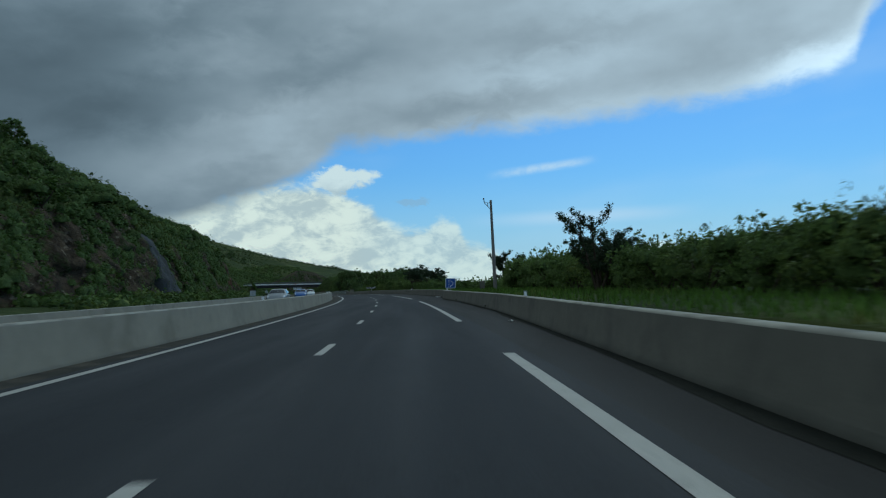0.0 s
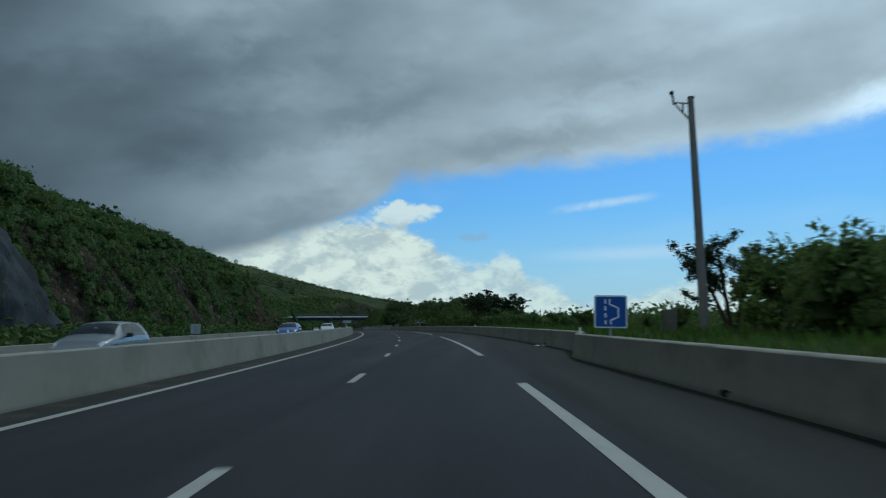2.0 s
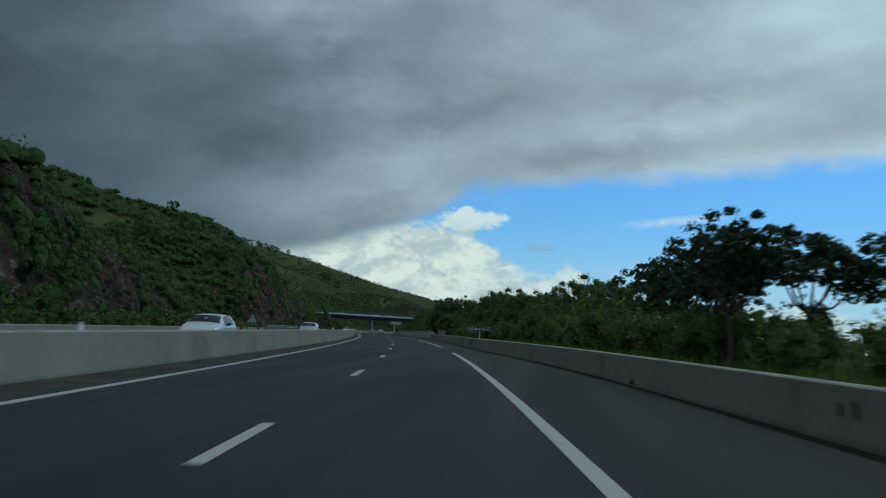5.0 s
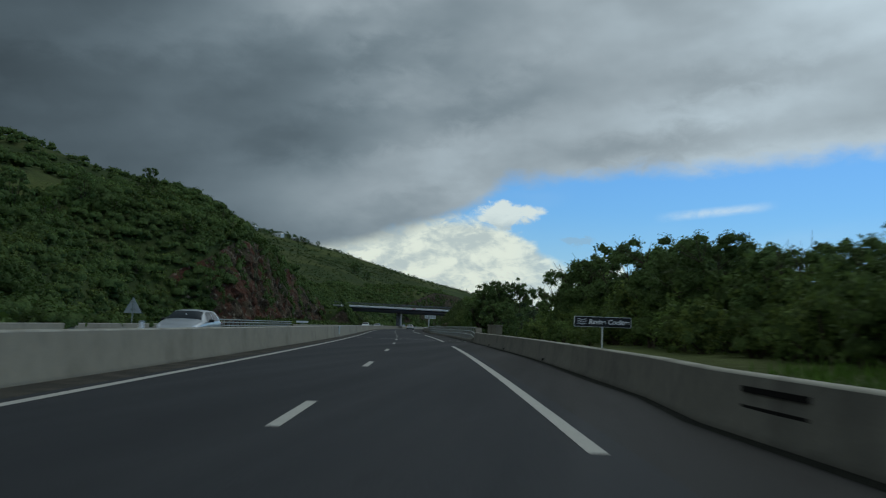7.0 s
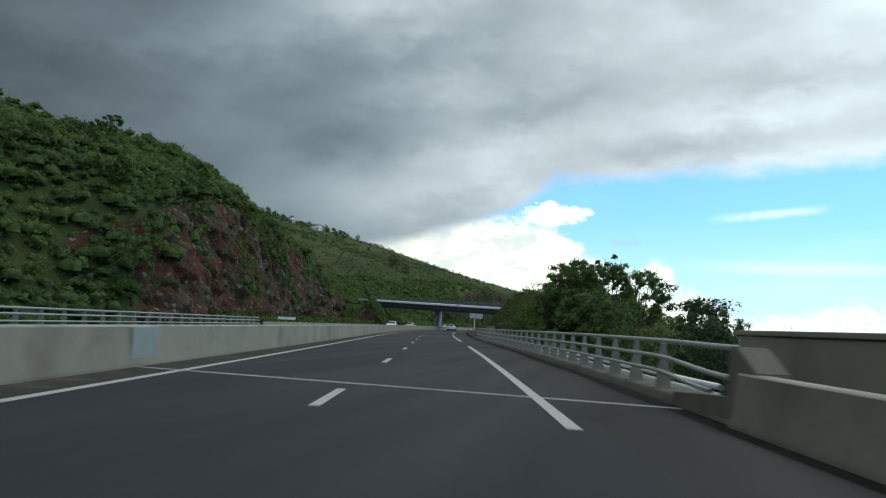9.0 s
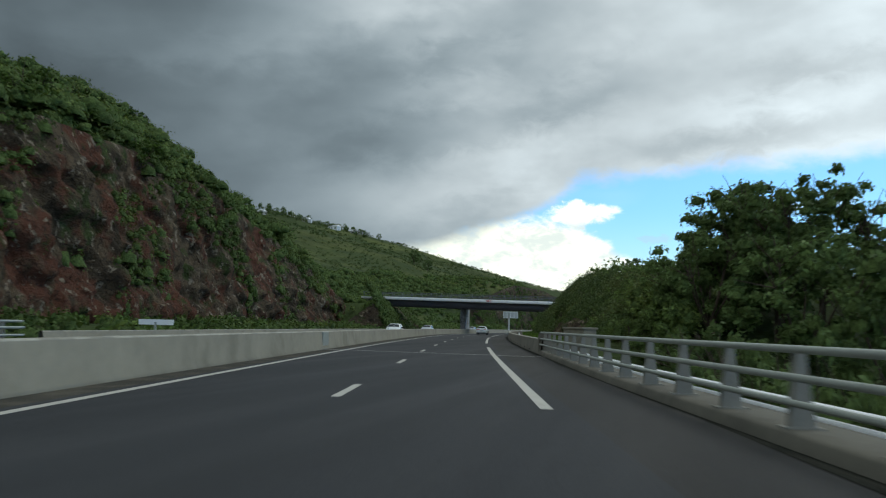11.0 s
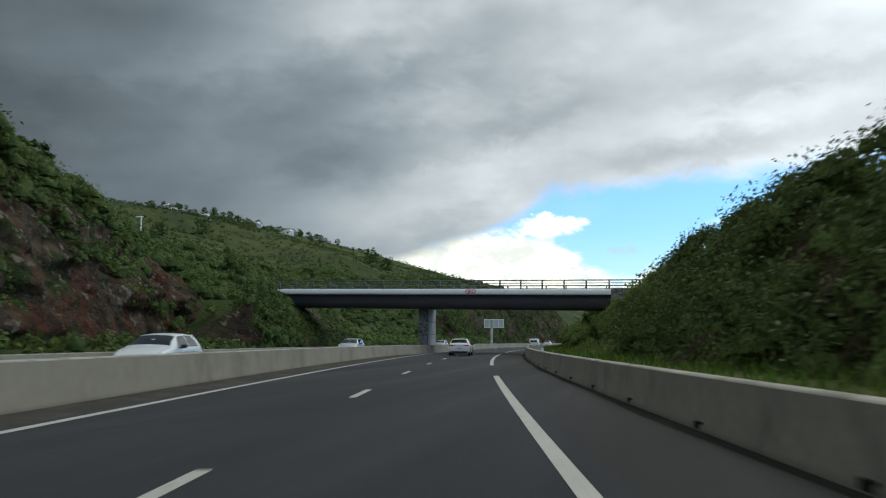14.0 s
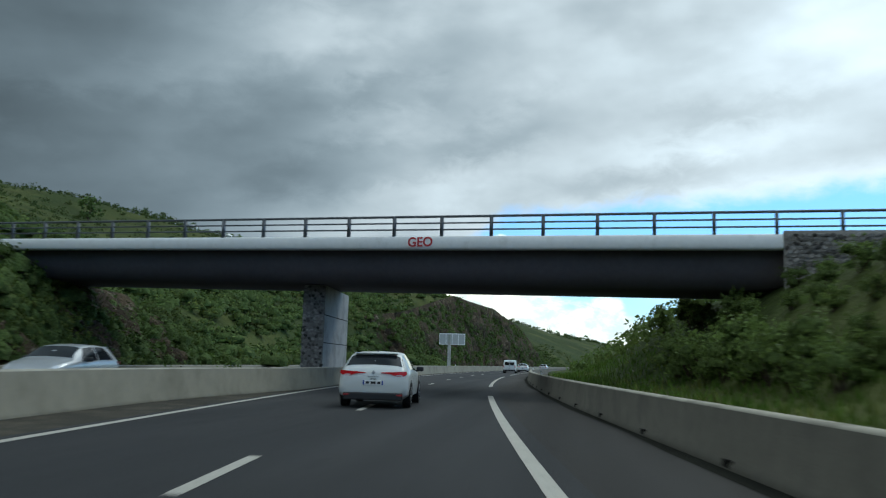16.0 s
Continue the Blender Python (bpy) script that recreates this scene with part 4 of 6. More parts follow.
def plate_bm(w, h, t, corner=0.05):
    """A sign plate in the plane x-z, facing -y, with rounded corners."""
    bm = bmesh.new()
    ring = []
    for cx, cz, a0 in ((w / 2 - corner, h / 2 - corner, 0), (-w / 2 + corner, h / 2 - corner, 90), (-w / 2 + corner, -h / 2 + corner, 180), (w / 2 - corner, -h / 2 + corner, 270)):
        for k in range(4):
            a = radians(a0 + 30 * k)
            ring.append((cx + corner * math.cos(a), cz + corner * math.sin(a)))
    lo = [bm.verts.new((x, -t / 2, z)) for x, z in ring]
    hi = [bm.verts.new((x, t / 2, z)) for x, z in ring]
    bm.faces.new(lo)
    bm.faces.new(hi[::-1])
    for i in range(len(ring)):
        j = (i + 1) % len(ring)
        bm.faces.new((lo[j], lo[i], hi[i], hi[j]))
    bmesh.ops.recalc_face_normals(bm, faces=bm.faces)
    return bm


def stroke_bm(points, width, y):
    """A flat bent band in the plane x-z."""
    bm = bmesh.new()
    p = [Vector((x, 0, z)) for x, z in points]
    rows = []
    for i, q in enumerate(p):
        d = (p[min(i + 1, len(p) - 1)] - p[max(i - 1, 0)]).normalized()
        n = Vector((-d.z, 0, d.x)) * width / 2
        rows.append((bm.verts.new(q + n + Vector((0, y, 0))), bm.verts.new(q - n + Vector((0, y, 0)))))
    for a, b in zip(rows, rows[1:]):
        bm.faces.new((a[0], a[1], b[1], b[0]))
    return bm


def refuge_sign():
    thing = empty("road_sign", spot(54.2, -6.45, 0.42, -4) @ pose(0, 0, 0, 0, 2.0, 0))
    tagged(thing, "blue square refuge bay sign with white border, behind the barrier", "road sign")
    c = 0.95
    part("post", box_bm(-0.03, 0.03, 0.02, 0.08, -0.1, c + 0.35, 0.006), M_STEEL, thing)
    part("plate", plate_bm(0.88, 0.88, 0.03, 0.05), M_SIGN_WHITE, thing, m=Matrix.Translation((0, 0, c)))
    face = part("face", plate_bm(0.80, 0.80, 0.012, 0.04), M_SIGN_BLUE, thing, "blue face", m=Matrix.Translation((0, -0.018, c)))
    for z in (0.27, 0.09, -0.10, -0.28):
        part("dash", box_bm(-0.165, -0.12, -0.013, -0.007, z - 0.06, z + 0.06), M_SIGN_WHITE, face)
    part("bay_line", stroke_bm([(-0.03, 0.34), (-0.03, 0.20), (0.20, 0.10), (0.20, -0.14), (0.0, -0.23), (0.0, -0.34)], 0.045, -0.011), M_SIGN_WHITE, face)


def ravine_sign():
    thing = empty("place_sign", spot(190.3, -8.79, 0.40, -3))
    tagged(thing, "dark river name sign with white letters on one white post", "place sign")
    c = 1.13
    part("post", box_bm(-0.028, 0.028, 0.02, 0.08, -0.2, c, 0.008), M_SIGN_WHITE, thing)
    part("plate", plate_bm(2.30, 0.42, 0.03, 0.03), M_SIGN_WHITE, thing, m=Matrix.Translation((0, 0, c)))
    face = part("face", plate_bm(2.265, 0.385, 0.012, 0.03), M_SIGN_BROWN, thing, m=Matrix.Translation((0, -0.018, c)))
    for k in (-1, 0, 1):
        part("wave", stroke_bm([(-1.02 + 0.04 * i, k * 0.085 + 0.022 * math.sin(i * 0.95)) for i in range(10)], 0.026, -0.010), M_SIGN_WHITE, face)
    lettering("Ravine Cocâtre", 0.262, M_SIGN_WHITE, face, pose(0.25, -0.008, -0.005, 90, 0, 0), bold=0.008, shear=0.18)


def back_sign(s, lat, z, shape, size, label):
    """A sign for oncoming drivers, seen from behind."""
    thing = empty("road_sign", spot(s, lat, 0))
    tagged(thing, label, "road sign")
    part("post", box_bm(-0.03, 0.03, -0.04, 0.02, 0, z + size * 0.4, 0.006), M_STEEL, thing)
    if shape == "square":
        bm = plate_bm(size, size, 0.03, 0.06)
    else:
        bm = bmesh.new()
        tri = [(-size / 2, -size * 0.42), (size / 2, -size * 0.42), (0, size * 0.46)]
        lo, hi = [bm.verts.new((x, -0.015, q)) for x, q in tri], [bm.verts.new((x, 0.015, q)) for x, q in tri]
        bm.faces.new(lo)
        bm.faces.new(hi[::-1])
        for i in range(3):
            bm.faces.new((lo[(i + 1) % 3], lo[i], hi[i], hi[(i + 1) % 3]))
        bmesh.ops.recalc_face_normals(bm, faces=bm.faces)
    part("plate", bm, M_SIGN_BACK, thing, m=Matrix.Translation((0, 0.04, z)))
    for q in (-0.2, 0.2):
        part("clamp", box_bm(-0.16, 0.16, -0.015, 0.022, z + q * size - 0.025, z + q * size + 0.025, 0.005), M_STEEL, thing)


refuge_sign()
ravine_sign()
back_sign(97.2, 15.7, 1.1, "square", 0.75, "small square road sign seen from its grey back")
back_sign(210.0, 16.62, 1.72, "triangle", 1.15, "triangular warning sign seen from its grey back")


def board(s, lat, z, w, h, label):
    thing = empty("information_board", spot(s, lat, 0))
    tagged(thing, label, "road sign")
    part("post", box_bm(-0.06, 0.06, -0.08, 0.02, 0, z, 0.01), M_STEEL, thing)
    part("plate", plate_bm(w, h, 0.05, 0.03), M_SIGN_WHITE, thing, m=Matrix.Translation((0, 0.06, z)))


board(305, 16.4, 1.06, 2.1, 0.32, "long low white sign board on a post by the bridge end")


def utility_pole():
    thing = empty("utility_pole", spot(62.0, -11.62, 0.35))
    tagged(thing, "tapered grey concrete utility pole with a steel bracket at its head", "pole")
    n = 8
    z = np.linspace(-0.4, 8.95, n)
    w = np.interp(z, [0, 8.95], [0.19, 0.115])
    pts = np.stack([np.interp(z, [0, 8.95], [0, -0.10]), 0 * z, z], -1)
    v, f = tube_np(pts, w, 12)
    me = mesh_np("shaft", v, f, M_POLE, True)
    part("shaft", me, None, thing)
    part("cap", box_bm(-0.20, 0.02, -0.11, 0.11, 8.93, 9.02, 0.02), M_POLE, thing)
    arm = [((-0.1, 0, 8.75), (-0.75, 0, 8.80)), ((-0.1, 0, 8.05), (-0.75, 0, 8.80)), ((-0.42, 0, 8.42), (-0.40, 0, 8.76))]
    vv, ff = joined([tube_np(np.linspace(a, b, 3), np.full(3, 0.035), 6) for a, b in arm])
    bracket = part("bracket", mesh_np("bracket", vv, ff, M_STEEL), None, thing, "angled steel bracket")
    v, f = tube_np([(-0.75, 0, 8.72), (-0.76, 0, 8.98), (-0.80, 0, 9.12)], [0.03, 0.045, 0.05], 8)
    part("insulator", mesh_np("insulator", v, f, M_BLACK, True), None, bracket, "dark insulator")
    bm = bmesh.new()
    bmesh.ops.create_uvsphere(bm, u_segments=10, v_segments=6, radius=0.085, matrix=Matrix.Translation((-0.80, 0, 9.17)))
    part("knob", bm, M_BLACK, bracket)
    box = part("cabinet", box_bm(-1.5, -1.05, -0.2, 0.2, -0.2, 1.12, 0.02), M_CONCRETE_OLD, m=spot(62.0, -11.62, 0.35))
    tagged(box, "small grey weathered cabinet standing in the grass", "cabinet")


utility_pole()


def hill_post():
    h = float(land(454.0, 57.2))
    thing = empty("lamp_post", spot(454.0, 57.2, h - 0.3))
    tagged(thing, "short white post with a crossarm on the hillside", "post")
    v, f = tube_np([(0, 0, 0), (0, 0, 2.5), (0, 0, 5.0)], [0.14, 0.13, 0.11], 8)
    part("shaft", mesh_np("shaft", v, f, M_SIGN_WHITE, True), None, thing)
    part("crossarm", box_bm(-1.0, 0.4, -0.06, 0.06, 4.8, 4.95), M_SIGN_WHITE, thing)


hill_post()


def gantry():
    """A big information board on a single mast, seen from behind."""
    thing = empty("gantry_sign", spot(540.0, 14.0, 0.0, 4))
    tagged(thing, "large road sign on a pale mast, seen from its grey back", "road sign")
    part("mast", box_bm(-0.28, 0.28, -0.25, 0.25, -0.5, 5.2, 0.04), M_CONCRETE_PALE, thing)
    panel_ob = part("board", box_bm(-2.5, 2.5, -0.10, 0.10, 4.75, 6.85, 0.03), M_SIGN_BACK, thing, m=Matrix.Translation((0.55, 0.02, 0)))
    part("border", box_bm(-2.5, 2.5, -0.14, -0.08, 6.72, 6.88, 0.01), M_SIGN_WHITE, panel_ob)
    part("border", box_bm(-2.5, 2.5, -0.14, -0.08, 4.72, 4.84, 0.01), M_SIGN_WHITE, panel_ob)
    for x in (-2.44, -1.2, 0.0, 1.2, 2.44):
        part("stiffener", box_bm(x - 0.05, x + 0.05, -0.17, -0.09, 4.76, 6.84), M_SIGN_WHITE, panel_ob)
    part("bracket", box_bm(-0.22, 0.22, -0.28, -0.18, 5.2, 6.6, 0.02), M_STEEL, thing)


gantry()


# ---------------------------------------------------------------- the overpass
OB = at(410.25, -13.9, 6.21)
OA = at(422.15, 24.07, 7.06)
OU = (OA - OB)[:2] / np.linalg.norm((OA - OB)[:2])
OLEN = float(np.linalg.norm((OA - OB)[:2]))
ORISE = float((OA - OB)[2]) / OLEN
ON = np.array([OU[1], -OU[0]])
if ON[1] < 0:
    ON = -ON


def op(a, b, z):
    """A place on the overpass: metres from its right end towards the left, metres in from the near face, height over the cornice's top; relative to its base."""
    a, b, z = (np.asarray(q, float) for q in np.broadcast_arrays(a, b, z))
    return np.stack([OU[0] * a + ON[0] * b, OU[1] * a + ON[1] * b, ORISE * a + z], -1)


def op_sweep(a0, a1, prof, n=12):
    aa = np.linspace(a0, a1, n)
    v = np.stack([op(np.full(len(prof), q), [p for p, _ in prof], np.array([z for _, z in prof])) for q in aa]).reshape(-1, 3)
    m = len(prof)
    faces = grid_faces(n, m, True)
    return v, faces


def op_box(a0, a1, b0, b1, z0, z1):
    v, f = op_sweep(a0, a1, [(b0, z0), (b1, z0), (b1, z1), (b0, z1)], 2)
    f = np.concatenate([f, [[3, 2, 1, 0], [4, 5, 6, 7]]])
    return v, f


def overpass():
    thing = empty("overpass", Matrix.Translation([float(q) for q in OB]))
    tagged(thing, "concrete road overpass with a white cornice and dark girder", "bridge")
    wide = 9.0
    v, f = op_sweep(-9, OLEN + 3, [(0.35, -0.10), (wide - 0.35, -0.10), (wide - 0.35, -0.52), (0.35, -0.52)])
    part("deck", mesh_np("deck", v, f, M_CONCRETE_PALE), None, thing)
    for b0, sgn in ((0.0, 1), (wide, -1)):
        prof = [(b0 + sgn * 0.45, 0.02), (b0 + sgn * 0.16, 0.02), (b0 + sgn * 0.06, -0.03), (b0 + sgn * 0.01, -0.12), (b0, -0.30), (b0 + sgn * 0.01, -0.46), (b0 + sgn * 0.05, -0.55), (b0 + sgn * 0.13, -0.58), (b0 + sgn * 0.45, -0.56)]
        v, f = op_sweep(0.0, OLEN + (0 if sgn > 0 else 5), prof, 14)
        f = np.concatenate([f])
        part("cornice", mesh_np("cornice", v, f, M_WHITE_CORNICE, True), None, thing, "rounded white cornice")
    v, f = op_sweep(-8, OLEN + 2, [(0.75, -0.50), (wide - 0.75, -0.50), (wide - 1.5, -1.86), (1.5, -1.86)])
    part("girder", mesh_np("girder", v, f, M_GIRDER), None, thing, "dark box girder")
    # railings
    for b in (0.18, wide - 0.18):
        railing = part("railing", mesh_np("railing", *tube_np(op(np.linspace(-9, OLEN + 2.5, 12), b, 0.86), np.full(12, 0.055), 8), M_STEEL_DARK), None, thing, "dark steel railing")
        for z in (0.58, 0.30):
            part("rail", mesh_np("rail", *tube_np(op(np.linspace(-9, OLEN + 2.5, 12), b, z), np.full(12, 0.038), 6), M_STEEL_DARK), None, railing)
        for a in np.arange(-8.6, OLEN + 2.5, 2.2):
            part("post", mesh_np("post", *op_box(a - 0.06, a + 0.06, b - 0.07, b + 0.07, 0.0, 0.86), M_STEEL_DARK), None, railing)
    # abutment wall of lava stone at the right
    wall = part("abutment", mesh_np("abutment", *op_box(-8, -0.02, 0.02, wide - 0.02, -6.5, 0.12), M_MORTAR), None, thing, "lava stone abutment")
    rng = random.Random(4)
    stones = stone_meshes()
    for i in range(29):
        for k in range(10):
            a, z = -0.12 - 0.205 * (i + 0.5 * (k % 2)), -1.42 + 0.152 * k
            p = op(a, 0.02, z)
            part("stone", rng.choice(stones), None, wall, m=Matrix.Translation([float(q) for q in p]) @ pose(0, 0, 0, rng.uniform(-8, 8), rng.uniform(-40, 40), math.degrees(math.atan2(ON[1], ON[0])) - 90)
                 @ Matrix.Diagonal((rng.uniform(0.6, 0.9), rng.uniform(0.7, 1.2), rng.uniform(0.55, 0.78), 1)))
    # lettering sprayed on the cornice
    a = 14.3
    p = op(a, -0.012, -0.27)
    turn = math.degrees(math.atan2(ON[1], ON[0])) - 90
    lettering("GEO", 0.56, M_RED_PAINT, thing, Matrix.Translation([float(q) for q in p]) @ pose(0, 0, 0, 90, 0, turn), "graffiti", 0.012)
    return thing


def stone_meshes():
    rng = random.Random(9)
    out = []
    for _ in range(6):
        bm = bmesh.new()
        ring = [(0.15 * math.cos(a) * rng.uniform(0.8, 1.15), 0.12 * math.sin(a) * rng.uniform(0.8, 1.15)) for a in (i * math.tau / 7 for i in range(7))]
        base = [bm.verts.new((x, 0.02, z)) for x, z in ring]
        front = [bm.verts.new((x * 0.78, -rng.uniform(0.03, 0.07), z * 0.78)) for x, z in ring]
        bm.faces.new(front)
        for i in range(7):
            j = (i + 1) % 7
            bm.faces.new((base[i], base[j], front[j], front[i]))
        bmesh.ops.recalc_face_normals(bm, faces=bm.faces)
        me = bpy.data.meshes.new("stone")
        bm.to_mesh(me)
        bm.free()
        me.materials.append(M_STONE)
        out.append(me)
    return out


overpass()


def bridge_pier():
    """The wall pier in the median: a stone-clad end and smooth sides, on a low plinth."""
    thing = empty("bridge_pier", spot(419.6, 5.2, 0, 0))
    tagged(thing, "concrete wall pier in the median, its end clad in lava stone", "pier")
    body = part("body", box_bm(-0.53, 0.53, 0.06, 6.6, -0.3, 4.78, 0.04), M_CONCRETE_PALE, thing)
    part("groove", box_bm(0.50, 0.538, 0.05, 6.62, 3.32, 3.36), M_HOLE, body)
    part("groove", box_bm(0.50, 0.538, 0.05, 6.62, 1.98, 2.02), M_HOLE, body)
    part("bearing", box_bm(-0.35, 0.35, 0.6, 1.4, 4.77, 5.0, 0.02), M_BLACK, thing)
    clad = part("cladding", box_bm(-0.52, 0.52, -0.02, 0.06, 0.0, 4.74), M_MORTAR, thing, "rough lava stone cladding")
    stones, rng = stone_meshes(), random.Random(12)
    for k in range(34):
        x = -0.50 + rng.uniform(0.0, 0.10)
        while x < 0.50:
            w = rng.uniform(0.4, 0.85)
            part("stone", rng.choice(stones), None, clad, m=pose(min(x, 0.47), -0.02, 0.10 + 0.138 * k + rng.uniform(-0.03, 0.03), 0, rng.uniform(-60, 60), 0) @ Matrix.Diagonal((w, rng.uniform(0.7, 1.5), rng.uniform(0.5, 0.72), 1)))
            x += 0.09 + 0.13 * w


bridge_pier()


# ---------------------------------------------------------------- plants
def leaf_quads(rng, centres, radii, leaves, size, flat=0.85, hollow=0.55, down=-0.35):
    """Leaves round each centre: verts and quads. Every leaf is a small bent lozenge."""
    n = len(centres)
    d = rng.normal(size=(n, leaves, 3))
    d /= np.linalg.norm(d, axis=2, keepdims=True)
    d[..., 2] = np.where(d[..., 2] < down, -d[..., 2], d[..., 2])
    r = radii[:, None] * rng.uniform(hollow, 1.08, (n, leaves))
    c = centres[:, None] + d * r[..., None] * np.array([1, 1, flat])
    nrm = d + rng.normal(size=d.shape) * 0.55
    nrm /= np.linalg.norm(nrm, axis=2, keepdims=True)
    t = np.cross(nrm, rng.normal(size=d.shape))
    t /= np.linalg.norm(t, axis=2, keepdims=True) + 1e-9
    b = np.cross(nrm, t)
    a = (np.asarray(size) * np.ones(n))[:, None, None] * rng.uniform(0.6, 1.35, (n, leaves, 1))
    q = np.stack([c - t * a, c + b * a * 0.55 + nrm * a * 0.12, c + t * a, c - b * a * 0.55 + nrm * a * 0.12], 2)
    v = q.reshape(-1, 3)
    return v, np.arange(len(v)).reshape(-1, 4)


def core_blobs(rng, centres, radii, flat=0.85, rings=3, sides=7, lo=0.40, hi=0.74):
    """Lumpy dark hearts of twigs and inner leaves that close a bush from inside."""
    n = len(centres)
    el = np.linspace(-0.35, 1.25, rings)
    a = np.linspace(0, 2 * np.pi, sides, endpoint=False)
    d = np.stack([np.cos(el)[:, None] * np.cos(a)[None], np.cos(el)[:, None] * np.sin(a)[None], np.sin(el)[:, None] * np.ones(sides)[None]], -1).reshape(-1, 3)
    r = radii[:, None] * rng.uniform(lo, hi, (n, len(d)))
    v = centres[:, None] + d[None] * r[..., None] * np.array([1, 1, flat])
    f = grid_faces(rings, sides, True)
    f = (f[None] + (np.arange(n) * len(d))[:, None, None]).reshape(-1, 4)
    return v.reshape(-1, 3), f[:, ::-1]


def leafy(name, leaves, cores, mat):
    """One mesh of leaves round dark inner twigs."""
    if cores is None:
        return mesh_np(name, *leaves, mat)
    me = mesh_np(name, *joined([leaves, cores]), mat)
    me.materials.append(M_TWIG)
    index = np.zeros(len(leaves[1]) + len(cores[1]), np.int32)
    index[len(leaves[1]):] = 1
    me.polygons.foreach_set("material_index", index)
    return me


def scatter(rng, s0, s1, a0, a1, gap):
    """Places on a jittered grid: along the road and to its left."""
    S, A = np.meshgrid(np.arange(s0, s1, gap), np.arange(a0, a1, gap), indexing="ij")
    S, A = S + rng.uniform(-0.5, 0.5, S.shape) * gap, A + rng.uniform(-0.5, 0.5, A.shape) * gap
    return S.ravel(), A.ravel()


def scrub(name, seed, zones, label, keep=None, mat=None, hearts=True):
    rng = np.random.default_rng(seed)
    pieces, cores = [], []
    for s0, s1, a0, a1, gap, r0, r1, leaves, size, share in zones:
        S, A = scatter(rng, s0, s1, a0, a1, gap)
        want = rng.uniform(size=len(S)) < share * (0.75 + 0.55 * (sines(S, A, seed + 1, 38) > -0.25))
        if keep is not None:
            want &= keep(S, A)
        S, A = S[want], A[want]
        r = rng.uniform(r0, r1, len(S)) * np.where(rng.uniform(size=len(S)) < 0.08, 1.35, 1.0) * (1 + 0.25 * sines(S, A, seed + 2, 25))
        P = at(S, A, land(S, A) + r * 0.30)
        if r1 > 1.2:
            # a large bush is several lobes leaning out of one root
            n = 5
            d = rng.normal(size=(len(r), n, 3))
            d /= np.linalg.norm(d, axis=2, keepdims=True)
            d[..., 2] = np.abs(d[..., 2]) * 0.5 - 0.2
            P = (P[:, None] + d * (r[:, None] * rng.uniform(0.25, 0.75, (len(r), n)))[..., None]).reshape(-1, 3)
            r = (r[:, None] * rng.uniform(0.34, 0.66, (len(r), n))).ravel()
            leaves = max(6, leaves // n)
        pieces.append(leaf_quads(rng, P, r, leaves, size * (0.7 + 0.3 * r / r1), 0.85, 0.72, -0.6))
        if hearts:
            cores.append(core_blobs(rng, P, r, rings=4, sides=8, lo=0.42, hi=0.80))
    leaves_only = sum(len(f) for _, f in pieces)
    v, f = joined(pieces + cores)
    me = mesh_np(name, v, f, mat or M_LEAF)
    me.materials.append(M_TWIG)
    index = np.zeros(len(f), np.int32)
    index[leaves_only:] = 1
    me.polygons.foreach_set("material_index", index)
    return tagged(new(name, me), label, "scrub", kind="stuff")


scrub("hillside_scrub", 101, [
    (20, 450, 29.5, 56, 2.7, 1.3, 2.5, 150, 0.175, 0.9),
    (20, 450, 29.5, 56, 1.6, 0.5, 1.15, 22, 0.16, 1.2),
    (60, 430, 56, 110, 3.8, 1.2, 2.6, 30, 0.34, 0.65),
    (428, 560, 17.6, 60, 2.3, 1.0, 2.3, 50, 0.22, 1.2),
    (560, 760, 27.5, 60, 2.8, 0.9, 2.1, 24, 0.36, 0.95),
], "dense green tropical scrub covering the hillside above the cut")
scrub("meadow_scrub", 105, [
    (430, 760, 60, 120, 3.0, 0.4, 1.6, 24, 0.24, 0.55),
    (560, 900, 120, 260, 5.0, 0.5, 1.4, 18, 0.3, 0.45),
    (715, 800, 18.5, 44, 2.6, 0.6, 1.6, 22, 0.28, 0.45),
    (60, 1000, 120, 240, 6.0, 1.0, 2.4, 14, 0.45, 0.30),
    (560, 1080, 240, 470, 8.0, 1.6, 3.2, 14, 0.7, 0.35),
    (1000, 1080, 40, 240, 6.0, 1.6, 3.0, 14, 0.7, 0.6),
], "scattered bushes on the grassy far slope", None, M_LEAF_BANK, False)
scrub("verge_scrub", 103, [
    (40, 200, 18.2, 24.5, 1.5, 0.4, 0.9, 22, 0.22, 0.7),
    (203, 293, 24.0, 33.5, 1.5, 0.5, 1.3, 46, 0.14, 0.9),
    (200, 296, 17.8, 31.5, 1.8, 0.9, 1.9, 80, 0.15, 1.2),
    (388, 440, 17.6, 23.5, 1.2, 0.35, 0.85, 40, 0.13, 0.8),
    (296, 470, 18.2, 25.0, 1.5, 0.4, 0.9, 22, 0.22, 0.7),
], "leafy scrub and ferns along the foot of the cut")


